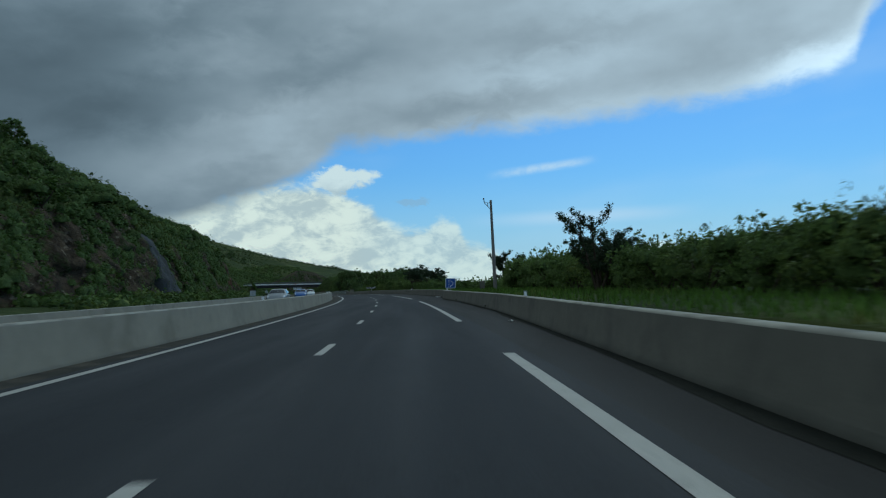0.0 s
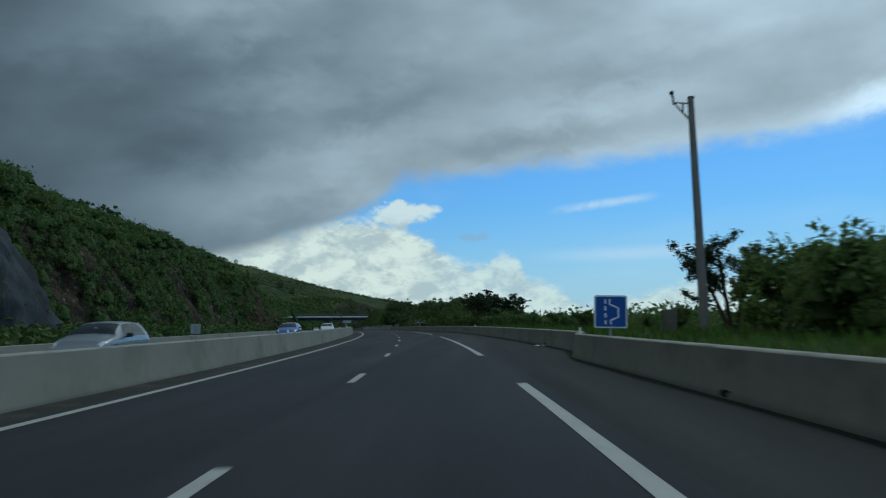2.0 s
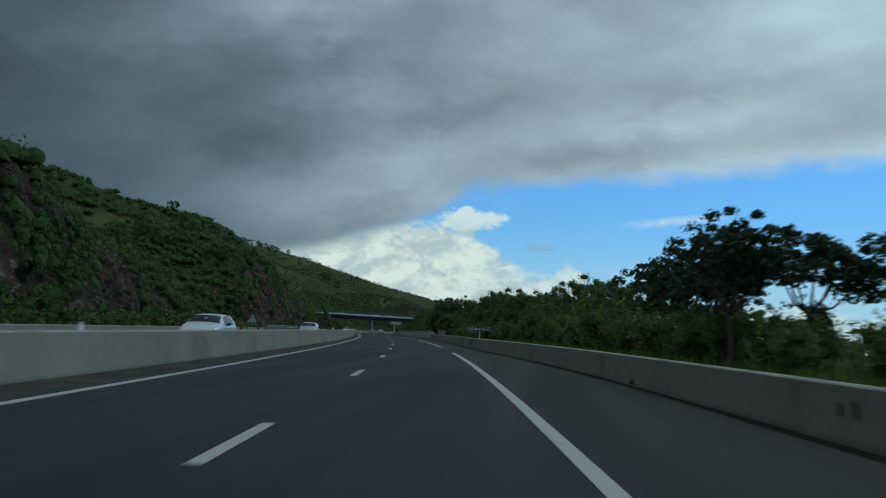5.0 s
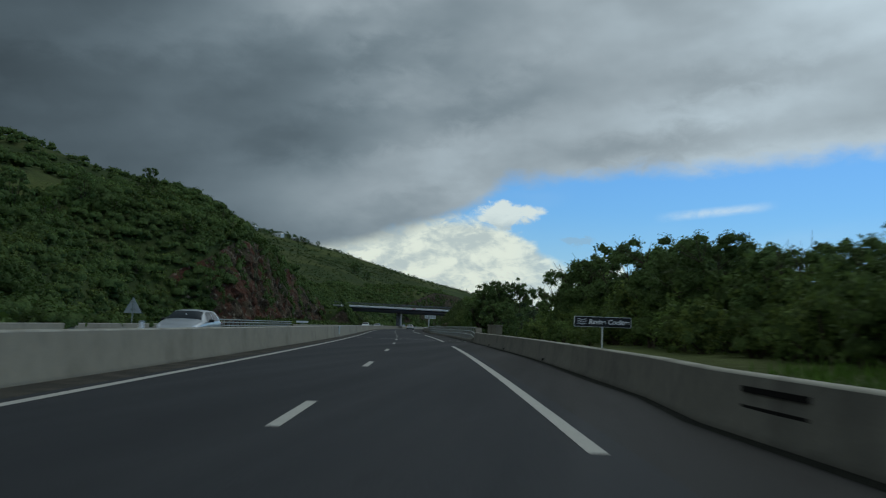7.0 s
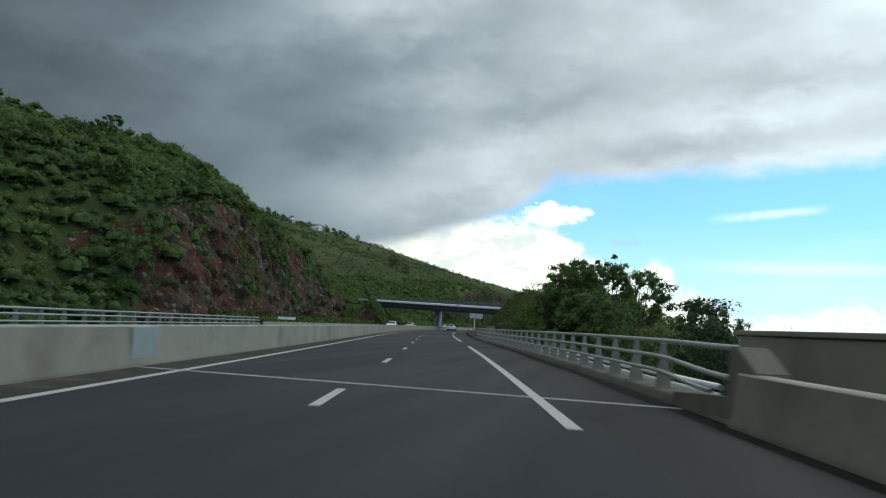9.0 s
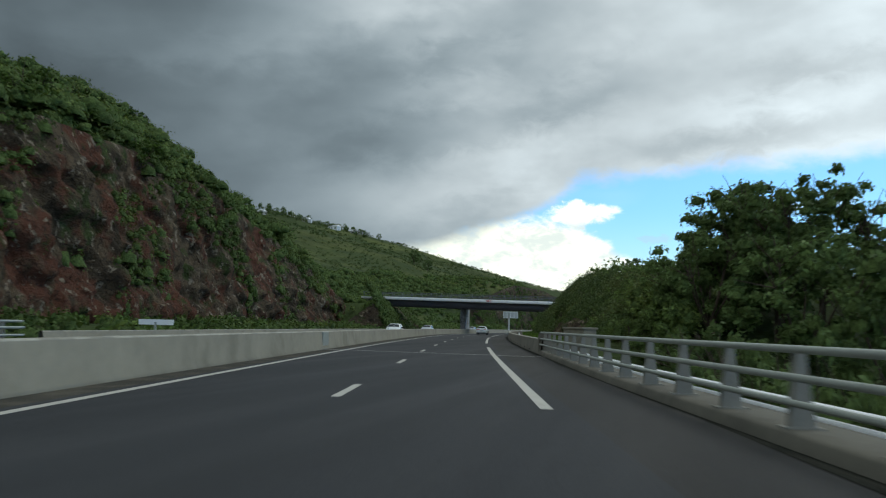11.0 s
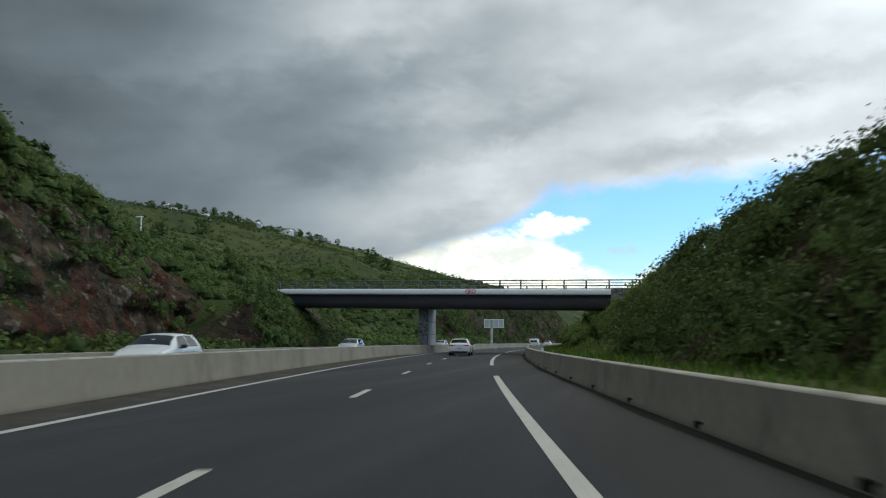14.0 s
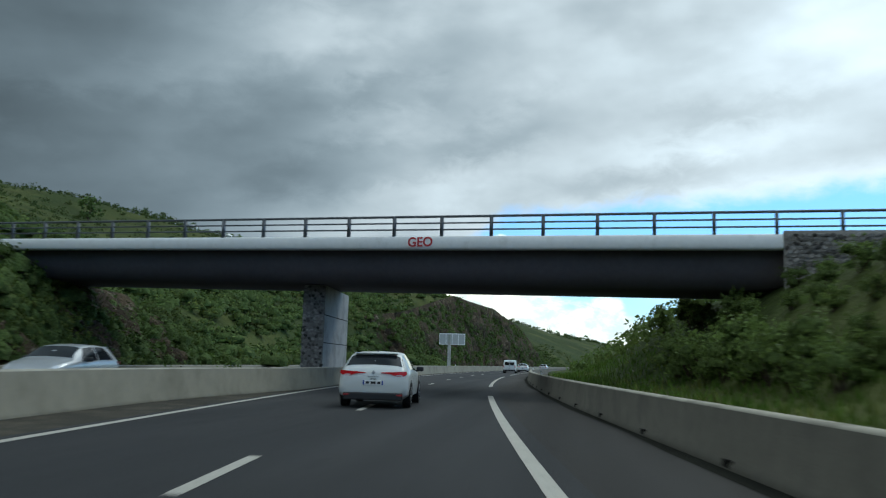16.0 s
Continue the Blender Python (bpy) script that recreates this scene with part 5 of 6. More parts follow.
def face_scrub(name, seed, spans, label, mat, leaves, size, heart=0.74):
    """Tufts and hanging bushes that cling to the ledges of the cuts."""
    rng = np.random.default_rng(seed)
    cs, rs = [], []
    for s0, s1, count, sign, foot, crest, bare in spans:
        S, U = rng.uniform(s0, s1, count), rng.uniform(0.02, 1.0, count)
        grow = sines(S, U * 14, seed + 4, 16) + 0.4 * sines(S, U * 14, seed + 5, 5) + 0.7 * (U - 0.3) > bare
        S, U = S[grow], U[grow]
        top = np.interp(S, FACE_S, FACE_H) if sign > 0 else np.interp(S, BANK_S, BANK_H) + 0.6
        lat = foot + (crest - foot) * U ** 1.25 - 0.25
        cs.append(at(S, sign * lat, 0.3 + top * U))
        rs.append(rng.uniform(0.25, 0.8, len(S)) * np.where(rng.uniform(size=len(S)) < 0.15, 1.7, 1.0))
    c, r = np.concatenate(cs), np.concatenate(rs)
    me = leafy(name, leaf_quads(rng, c, r, leaves, size, 1.0, 0.6, -0.9), core_blobs(rng, c, r, 0.95, lo=0.5 * heart, hi=heart), mat)
    return tagged(new(name, me), label, "scrub", kind="stuff")


face_scrub("ledge_scrub", 111, [(32, 182, 2450, 1, 25.2, 30.0, -0.25), (182, 222, 500, 1, 25.2, 30.0, 0.3), (286, 428, 2500, 1, 25.2, 30.0, 0.42), (540, 720, 2200, 1, 22, 27, -0.55), (402, 442, 700, 1, 17.3, 21.6, -0.7)],
           "ferns and grass tufts clinging to the rock ledges", M_LEAF, 28, 0.115)
face_scrub("ledge_scrub", 112, [(303, 376, 2300, -1, 9.4, 14.4, -0.15)], "hanging scrub over the brown rock bank", M_LEAF_BANK, 48, 0.08, 0.45)
scrub("coastal_scrub", 121, [
    (60, 222, -60, -20, 3.3, 0.9, 1.9, 22, 0.32, 0.9),
    (222, 300, -60, -20, 2.6, 0.5, 1.0, 22, 0.22, 0.9),
    (-40, 60, -24, -16.5, 1.5, 1.1, 1.7, 30, 0.22, 1.0),
    (-40, 60, -60, -24, 3.0, 1.4, 2.2, 20, 0.32, 0.9),
    (66, 152, -20, -13.2, 1.6, 0.6, 1.1, 28, 0.17, 0.9),
    (152, 220, -20, -13.5, 1.6, 1.2, 2.2, 34, 0.20, 1.0),
    (300, 440, -48, -16.5, 2.0, 0.9, 1.8, 26, 0.26, 0.9),
    (303, 397, -16.5, -12.0, 1.2, 0.45, 1.05, 40, 0.115, 0.95),
    (424, 450, -16.5, -10.5, 1.5, 0.6, 1.2, 30, 0.18, 0.95),
    (440, 800, -60, -11.5, 3.4, 0.8, 1.7, 16, 0.34, 0.85),
    (-40, 900, -160, -60, 8.0, 1.2, 2.4, 18, 0.4, 0.8),
], "green coastal thicket beyond the verge", None, M_LEAF_BUSH, False)


def grass():
    rng = np.random.default_rng(131)
    cs = []
    for s0, s1, a0, a1, n in ((-22, 160, -12.5, -7.7, 15000), (160, 173, -10.5, -7.7, 900), (307, 450, -11.5, -7.0, 12500)):
        cs.append(np.stack([rng.uniform(s0, s1, n), rng.uniform(a0, a1, n)], -1))
    c = np.concatenate(cs)
    P = at(c[:, 0], c[:, 1], land(c[:, 0], c[:, 1]) - 0.02)
    n = len(P)
    a = rng.uniform(0, 2 * np.pi, n)
    w, h, lean = rng.uniform(0.015, 0.035, n), rng.uniform(0.12, 0.38, n), rng.uniform(0.0, 0.2, n)
    side = np.stack([np.cos(a), np.sin(a), 0 * a], -1)
    fwd = np.stack([-np.sin(a), np.cos(a), 0 * a], -1)
    up = np.array([0, 0, 1.0])
    v = np.stack([P - side * w[:, None], P + side * w[:, None], P + fwd * lean[:, None] * 0.5 + up * h[:, None] * 0.6 + side * w[:, None] * 0.7, P + fwd * lean[:, None] + up * h[:, None]], 1).reshape(-1, 3)
    return tagged(new("verge_grass", mesh_np("verge_grass", v, np.arange(len(v)).reshape(-1, 4), M_GRASS)), "long green and straw-tipped grass on the verge", "grass", kind="stuff")


grass()


def bush_meshes(seed, mat, leaves, size, lumps=11, tall=1.0):
    """Foliage and stems of a bush about 2 m wide and 2 m high."""
    rng = np.random.default_rng(seed)
    c, r = [], []
    for _ in range(lumps):
        a, q, z = rng.uniform(0, 6.28), rng.uniform(0, 0.85) ** 0.7, rng.uniform(0.25, 1.45)
        c.append((math.cos(a) * q, math.sin(a) * q, z * tall * (1.1 - 0.35 * q)))
        r.append(rng.uniform(0.34, 0.62))
    c, r = np.array(c), np.array(r)
    v1, f1 = leaf_quads(rng, c, r, leaves, size, 0.9, 0.5, -0.7)
    # loose sprays that break the outline
    k = 16
    d = rng.normal(size=(k, 3))
    d[:, 2] = np.abs(d[:, 2]) + 0.3
    d /= np.linalg.norm(d, axis=1, keepdims=True)
    tips = c[rng.integers(0, len(c), k)] + d * rng.uniform(0.5, 0.85, (k, 1))
    v2, f2 = leaf_quads(rng, tips, np.full(k, 0.16), 12, size, 1.3, 0.2, -1)
    fo = leafy("foliage", joined([(v1, f1), (v2, f2)]), core_blobs(rng, c, r, 0.9), mat)
    stems = []
    for i in rng.integers(0, len(c), 7):
        b = rng.uniform(-0.2, 0.2, 2)
        p = np.array([[b[0], b[1], -0.15], [(b[0] + c[i, 0]) / 2, (b[1] + c[i, 1]) / 2, c[i, 2] * 0.6], c[i]])
        stems.append(tube_np(p, [0.045, 0.03, 0.012], 5))
    st = mesh_np("stem", *joined(stems), M_BARK)
    return fo, st


BUSHES = [bush_meshes(200 + i, M_LEAF_BUSH, 74, 0.062 + 0.007 * (i % 3), 10 + i % 4, 1.0 + 0.1 * (i % 3)) for i in range(6)]


def bush(kind, m, label, group):
    thing = empty("bush", m)
    tagged(thing, label, "bush", group)
    part("foliage", BUSHES[kind][0], None, thing)
    part("stem", BUSHES[kind][1], None, thing)
    return thing


def tree_meshes(seed, high, spread, mat, clumps, leaves, size, flat, bare=0.35, trunk=0.14, heart=True):
    rng = np.random.default_rng(seed)
    pieces, tips = [], []
    base = np.array([[0, 0, -0.3], [0.05, 0.03, high * 0.2], [rng.uniform(-0.2, 0.2), rng.uniform(-0.2, 0.2), high * bare]])
    pieces.append(tube_np(base, [trunk, trunk * 0.85, trunk * 0.7], 8))
    for i in range(7):
        a = i * 0.9 + rng.uniform(-0.3, 0.3)
        q = spread * rng.uniform(0.35, 0.85)
        e = np.array([math.cos(a) * q, math.sin(a) * q, high * rng.uniform(0.6, 0.92)])
        mid = base[-1] * 0.55 + e * 0.45 + np.array([0, 0, -0.06 * high])
        p = np.array([base[-1], mid, e])
        pieces.append(tube_np(p, [trunk * 0.55, trunk * 0.35, trunk * 0.12], 6))
        tips.append(e)
        for _ in range(3):
            e2 = e + rng.normal(size=3) * np.array([0.28, 0.28, 0.14]) * spread
            pieces.append(tube_np(np.array([mid * 0.4 + e * 0.6, e2]), [trunk * 0.2, trunk * 0.06], 5))
            tips.append(e2)
    tips = np.array(tips)
    if bare < 0.25:
        # a rounded crown: clumps over a lumpy dome that comes down almost to the ground
        d = rng.normal(size=(clumps, 3))
        d /= np.linalg.norm(d, axis=1, keepdims=True)
        lump = 1 + 0.16 * np.sin(3 * np.arctan2(d[:, 1], d[:, 0]) + rng.uniform(0, 6)) + 0.10 * np.sin(7 * d[:, 2] + rng.uniform(0, 6))
        c = d * (lump * rng.uniform(0.55, 1.0, clumps) ** 0.6)[:, None] * np.array([0.92 * spread, 0.92 * spread, high * (0.46 - 0.4 * bare)]) + np.array([0, 0, high * (0.48 + 0.3 * bare)])
    else:
        c = tips[rng.integers(0, len(tips), clumps)] + rng.normal(size=(clumps, 3)) * np.array([0.22, 0.22, 0.13]) * spread
        c[:, 2] = np.maximum(c[:, 2], high * bare * 0.9)
    r = rng.uniform(0.11, 0.24, clumps) * spread
    crown = leafy("crown", leaf_quads(rng, c, r, leaves, size, flat, 0.45, -0.8), core_blobs(rng, c, r, flat) if heart else None, mat)
    return mesh_np("trunk", *joined(pieces), M_BARK, True), crown


def spiky_meshes(seed, high, spread):
    """An open tree of a few stiff upswept limbs, each sleeved in tufts of short dark leaves."""
    rng = np.random.default_rng(seed)
    limbs, cs = [], []
    foot = np.array([0.0, 0.0, -0.2])
    for k in range(4):
        a = k * 1.75 + rng.uniform(-0.4, 0.4)
        lean = spread * rng.uniform(0.25, 0.75)
        head = np.array([math.cos(a) * lean, math.sin(a) * lean, high * rng.uniform(0.72, 1.0)])
        knee = head * np.array([0.55, 0.55, 0.5])
        limbs.append(tube_np(np.array([foot, knee, head]), [0.085, 0.055, 0.015], 6))
        cs.append(knee + (head - knee) * np.linspace(0.15, 1.02, 9)[:, None] + rng.normal(size=(9, 3)) * 0.05)
        for i in range(8):
            p = knee + (head - knee) * rng.uniform(-0.4, 0.75)
            b = a + rng.uniform(-1.9, 1.9)
            reach = spread * rng.uniform(0.25, 0.6)
            e = p + np.array([math.cos(b) * reach, math.sin(b) * reach, reach * rng.uniform(0.25, 1.1)])
            limbs.append(tube_np(np.array([p, (p + e) / 2 - np.array([0, 0, 0.06]), e]), [0.03, 0.02, 0.008], 5))
            n = max(3, int(reach / 0.13))
            cs.append(p + (e - p) * np.linspace(0.35, 1.05, n)[:, None] + rng.normal(size=(n, 3)) * 0.05)
    c = np.concatenate(cs)
    v, f = leaf_quads(rng, c, rng.uniform(0.12, 0.25, len(c)), 60, 0.045, 1.0, 0.15, -1)
    return mesh_np("trunk", *joined(limbs), M_BARK, True), mesh_np("crown", v, f, M_LEAF_DRY)


TREES = {
    "spiky": [spiky_meshes(400 + i, 3.2, 1.75) for i in range(3)],
    "broad": [tree_meshes(300 + i, 6.0, 2.6, M_LEAF_DARK, 96, 84, 0.092, 0.8, 0.14) for i in range(4)],
    "mid": [tree_meshes(380 + i, 6.0, 2.6, M_LEAF_DARK, 84, 44, 0.115, 0.75, 0.14) for i in range(3)],
    "clump": [tree_meshes(420 + i, 4.6, 2.9, M_LEAF_HILL, 46, 26, 0.20, 0.85, 0.08) for i in range(4)],
    "far": [tree_meshes(390 + i, 6.0, 2.8, M_LEAF_DARK, 44, 14, 0.32, 0.9, 0.08) for i in range(3)],
    "hill": [tree_meshes(360 + i, 6.0, 2.6, M_LEAF_DARK, 64, 24, 0.22, 0.8, 0.12) for i in range(3)],
    "umbrella": [tree_meshes(320 + i, 4.6, 1.75, M_LEAF_DRY, 84, 50, 0.085, 0.55, 0.36, 0.10, False) for i in range(3)],
    "airy": [tree_meshes(350, 14.6, 3.4, M_LEAF_DRY, 130, 60, 0.10, 0.5, 0.66, 0.2, False)],
    "thorn": [tree_meshes(340 + i, 3.2, 0.95, M_LEAF_DRY, 90, 50, 0.05, 1.25, 0.2, 0.07, False) for i in range(2)],
}


def tree(kind, i, m, label, group=""):
    thing = empty("tree", m)
    tagged(thing, label, "tree", group)
    t, c = TREES[kind][i % len(TREES[kind])]
    part("trunk", t, None, thing)
    part("crown", c, None, thing)
    return thing


def planted(s, lat, size, rng, tall=1.0, sink=0.1):
    h = float(land(s, lat)) - sink
    x, y, z = (float(q) for q in at(s, lat, h))
    return pose(x, y, z, rng.uniform(-4, 4), rng.uniform(-4, 4), rng.uniform(0, 360)) @ Matrix.Diagonal((size, size, size * tall, 1))


def plant_verge():
    rng = random.Random(77)
    # thicket beside the first stretch
    for s in np.arange(-20, 62, 2.0):
        for lat, more in ((-13.0, 0.0), (-15.6, 0.35)):
            top = more + float(np.interp(s, [-20, 1, 7, 13, 19, 25, 33, 42, 55, 62], [3.0, 3.0, 3.0, 3.2, 2.8, 3.2, 3.3, 3.5, 3.8, 3.8]))
            bush(rng.randrange(6), planted(s + rng.uniform(-0.8, 0.8), lat + rng.uniform(-0.6, 0.6), (top - 0.55) / 2.1 * rng.uniform(0.88, 1.06), rng), "tall dense green bush in the verge thicket", "bushes along the verge")
    # low growth past the pole
    for s in np.arange(66, 152, 2.6):
        up = float(np.interp(s, [66, 100, 120, 152], [0.85, 0.9, 1.05, 1.6]))
        bush(rng.randrange(6), planted(s + rng.uniform(-1, 1), -12.2 + rng.uniform(-0.8, 0.8), 0.7 * up * rng.uniform(0.75, 1.25), rng), "low green bush behind the barrier", "bushes along the verge")
    for s in np.arange(118, 152, 2.5):
        top = float(np.interp(s, [116, 121, 128, 140, 152], [1.7, 1.9, 2.3, 2.7, 3.0]))
        bush(rng.randrange(6), planted(s + rng.uniform(-0.6, 0.6), -10.4 + rng.uniform(-0.4, 0.4), (top - 0.55) / 2.05 * rng.uniform(0.9, 1.08), rng), "green bush below the flat-topped trees", "bushes along the verge")
    # wall of growth before the ravine
    for s in np.arange(152, 216, 2.2):
        for lat, k in ((-10.8, 1.0), (-13.0, 1.45)):
            if lat > -12 and 176 < s < 197:
                lat, k = -10.7, 0.85
            bush(rng.randrange(6), planted(s + rng.uniform(-1, 1), lat + rng.uniform(-0.6, 0.6), k * rng.uniform(0.85, 1.2), rng), "tall dense green bush near the ravine", "bushes by the ravine")
    for s in np.arange(193.5, 216, 1.8):
        bush(rng.randrange(6), planted(s + rng.uniform(-0.6, 0.6), -8.9 + rng.uniform(-0.4, 0.4), rng.uniform(0.4, 0.65), rng), "low dark bush close behind the barrier", "bushes by the ravine")
    # scrub on top of the right-hand bank and down its face
    for s in np.arange(303, 398, 2.9):
        bush(rng.randrange(6), planted(s + rng.uniform(-1, 1), -14.6 + rng.uniform(-0.8, 0.8), rng.uniform(0.75, 1.2) * float(np.interp(s, [325, 345, 366, 374], [1.0, 0.84, 0.8, 0.45])), rng), "green bush growing over the roadside bank", "bushes on the bank")
    for s in np.arange(296.5, 312, 2.2):
        for lat, k in ((-10.4, 0.8), (-12.4, 1.3)):
            bush(rng.randrange(6), planted(s + rng.uniform(-0.6, 0.6), lat + rng.uniform(-0.5, 0.5), k * rng.uniform(0.85, 1.15), rng), "bright green bush at the end of the bridge", "bushes on the bank")
    for s in np.arange(396, 410, 1.9):
        for lat, k in ((-10.0, 1.0), (-13.8, 0.5)):
            bush(rng.randrange(6), planted(s, lat + rng.uniform(-0.4, 0.4), k * rng.uniform(0.7, 1.1), rng), "dense green bush below the stone abutment", "bushes on the bank")
    for s in np.arange(411, 426, 2.4):
        bush(rng.randrange(6), planted(s, -12.6 + rng.uniform(-0.8, 0.8), rng.uniform(0.6, 0.9), rng), "green bush in the shade of the overpass", "bushes on the bank")
    for s in np.arange(374, 409, 2.0):
        for lat in (-10.8, -12.6):
            bush(rng.randrange(6), planted(s, lat + rng.uniform(-0.5, 0.5), rng.uniform(0.55, 0.80) * (0.7 if s > 388 else 0.92), rng), "green bush at the foot of the bank", "bushes on the bank")


plant_verge()


def plant_trees():
    rng = random.Random(91)
    tree("spiky", 0, planted(24.6, -11.9, 1.2, rng, 1.0), "dark leafy thorn tree rising over the thicket")
    tree("spiky", 1, planted(27.6, -13.4, 1.15, rng, 0.95), "dark leafy thorn tree rising over the thicket")
    tree("spiky", 2, planted(65.2, -13.85, 1.26, rng), "dark small thorn tree beside the utility pole")
    tree("thorn", 0, planted(4.0, -15.5, 0.95, rng), "feathery dark thorn tree in the thicket")
    for s, lat, k, i in ((128.0, -9.4, 0.90, 0), (130.0, -12.3, 0.98, 1), (129.0, -14.6, 0.84, 2), (131.0, -10.4, 0.84, 2), (135.0, -11.2, 0.86, 0), (140.0, -12.6, 0.98, 1), (145.5, -13.0, 1.08, 2)):
        tree("umbrella", i, planted(s, lat, k, rng), "dark flat-topped tree standing over low bushes", "flat-topped trees")
    for i, s in enumerate(np.arange(150, 219, 4.2)):
        for lat, marks, tops in ((-13.6, (150, 175, 181, 193, 204, 217, 220, 224), (3.2, 4.0, 4.4, 5.6, 6.8, 6.4, 4.9, 4.3)), (-19.5, (150, 189, 198, 208, 222), (3.6, 5.2, 6.2, 7.0, 7.4))):
            if lat < -15 or s > 172:
                q, w = s + rng.uniform(-1.3, 1.3), lat + rng.uniform(-1.0, 1.0)
                size = (float(np.interp(q, marks, tops)) - float(land(q, w))) / 5.75 * rng.uniform(0.92, 1.04)
                tree("broad" if lat > -15 else "mid", i + rng.randrange(4), planted(q, w, min(size, 1.0), rng, size / min(size, 1.0)), "dense dark green broadleaf tree at the ravine's edge", "ravine trees")
    for s, lat, top in ((149, -13.4, 4.6), (154, -14.2, 5.2), (159.5, -13.8, 5.0), (164.5, -14.8, 6.0), (170, -14.5, 6.4)):
        tree("broad", rng.randrange(4), planted(s, lat, (top - 0.6) / 6.3, rng), "dense dark green broadleaf tree at the ravine's edge", "ravine trees")
    tree("airy", 0, planted(252.0, -17.0, 1.0, rng), "airy dark tree growing out of the ravine", "ravine trees")
    # trees down in the ravine and on its far side
    for s, lat, top in ((232, -17, 1.0), (238, -22, 1.3), (244, -17, 1.2), (256, -17, 2.4), (262, -25, 2.2), (268, -18, 2.4), (274, -24, 4.6), (280, -18, 3.6), (286, -27, 6.2),
                        (290, -20, 6.0), (219.0, -12.9, 5.2), (222.0, -12.4, 3.6), (298, -24, 9.4), (300, -20.5, 10.2), (297.5, -14.2, 7.0), (299.5, -15.9, 9.2), (300.5, -17.2, 10.0), (298, -17.5, 9.4), (294, -17, 6.4), (299.5, -13.4, 5.2), (304.5, -13.6, 5.8), (268, -12.4, 0.9), (273.5, -12.0, 1.3), (279, -12.4, 1.6), (284.5, -12.0, 1.7), (289.5, -12.2, 2.2)):
        h = float(land(s, lat))
        k = max(0.6, (top - h) / 6.1)
        w = min(k, max(0.55 * k, 1.0 if lat > -14 else 1.25))
        tree("mid" if h < 2 else "broad", rng.randrange(4), planted(s, lat, w, rng, k / w), "rounded dark green tree growing out of the ravine", "ravine trees")
    for s, lat, k in ((342, -18.5, 0.30), (352, -19, 0.32), (318, -15.5, 0.30)):
        tree("broad", rng.randrange(4), planted(s, lat, k, rng), "small leafy tree on top of the bank", "bank trees")
    for s in np.arange(322, 371, 4.6):
        q, w = s + rng.uniform(-1, 1), -12.9 + rng.uniform(-0.5, 0.5)
        top = float(np.interp(q, [312, 323, 335, 350, 358, 368, 376, 385, 400], [4.4, 5.0, 5.2, 4.9, 4.0, 3.1, 3.0, 3.0, 3.0]))
        tree("broad", rng.randrange(4), planted(q, w, max(0.3, (top - float(land(q, w))) / 6.3), rng), "small dark leafy tree overhanging the bank", "bank trees")
    # low round trees that break up the hillside scrub
    for _ in range(58):
        s, lat = rng.uniform(60, 425), rng.uniform(30.5, 58)
        tree("clump", rng.randrange(4), planted(s, lat, rng.uniform(0.45, 0.95), rng, rng.uniform(0.7, 1.0), 0.5), "low round green tree in the hillside scrub", "hillside trees")
    for _ in range(12):
        s, lat = rng.uniform(205, 290), rng.uniform(20, 30)
        tree("clump", rng.randrange(4), planted(s, lat, rng.uniform(0.5, 0.9), rng, rng.uniform(0.7, 1.0), 0.5), "low round green tree in the hillside scrub", "hillside trees")
    # the wooded crest behind the houses
    for i in range(70):
        s, lat = 876 + rng.uniform(-18, 22), 262 + 2.4 * i + rng.uniform(-4, 4)
        tree("far", rng.randrange(3), planted(s, lat, rng.uniform(0.55, 1.0), rng), "dark tree on the crest among houses", "crest trees")
    # single trees on the skyline of the hillside
    for s, lat, k in ((96, 46, 0.8), (118, 60, 0.9), (150, 52, 0.7), (172, 58, 0.8), (205, 56, 0.8), (236, 42, 0.9), (262, 48, 1.0), (290, 50, 0.9), (330, 52, 0.7), (352, 60, 0.8), (520, 120, 1.3),
                      (560, 110, 1.2), (640, 90, 1.2), (610, 70, 1.0), (480, 70, 0.7), (700, 60, 1.2)):
        tree("hill", rng.randrange(4), planted(s, lat, k, rng), "dark tree standing above the hillside scrub", "hillside trees")


plant_trees()


def houses():
    """A scatter of small houses near the crest of the far spur."""
    rng = random.Random(5)
    for i in range(10):
        s, lat = 872 + rng.uniform(-12, 12), 275 + 13 * i + rng.uniform(-6, 6)
        h = float(land(s, lat))
        x, y, z = (float(q) for q in at(s, lat, h))
        w, d, t = rng.uniform(4.5, 7.5), rng.uniform(4, 6), rng.uniform(2.2, 3.0)
        thing = empty("house", pose(x, y, z - 1.5, 0, 0, rng.uniform(-25, 25)))
        tagged(thing, "small pale house among trees near the hill's crest", "house", "houses on the crest")
        part("wall", box_bm(-w / 2, w / 2, -d / 2, d / 2, 0, t + 0.6), M_SIGN_WHITE if i % 3 else M_CONCRETE_PALE, thing)
        bm = bmesh.new()
        a = [bm.verts.new(q) for q in ((-w / 2 - 0.4, -d / 2 - 0.4, t + 0.6), (w / 2 + 0.4, -d / 2 - 0.4, t + 0.6), (w / 2 + 0.4, d / 2 + 0.4, t + 0.6), (-w / 2 - 0.4, d / 2 + 0.4, t + 0.6), (-w / 2 + 1, 0, t + 2.2), (w / 2 - 1, 0, t + 2.2))]
        for q in ((0, 1, 5, 4), (2, 3, 4, 5), (1, 2, 5), (3, 0, 4), (3, 2, 1, 0)):
            bm.faces.new([a[k] for k in q])
        bmesh.ops.recalc_face_normals(bm, faces=bm.faces)
        part("roof", bm, M_SIGN_BACK, thing)
        for k in (-1, 1):
            part("window", box_bm(k * w / 4 - 0.6, k * w / 4 + 0.6, -d / 2 - 0.04, -d / 2 + 0.05, 1.4, 2.6), M_BLACK, thing)


houses()


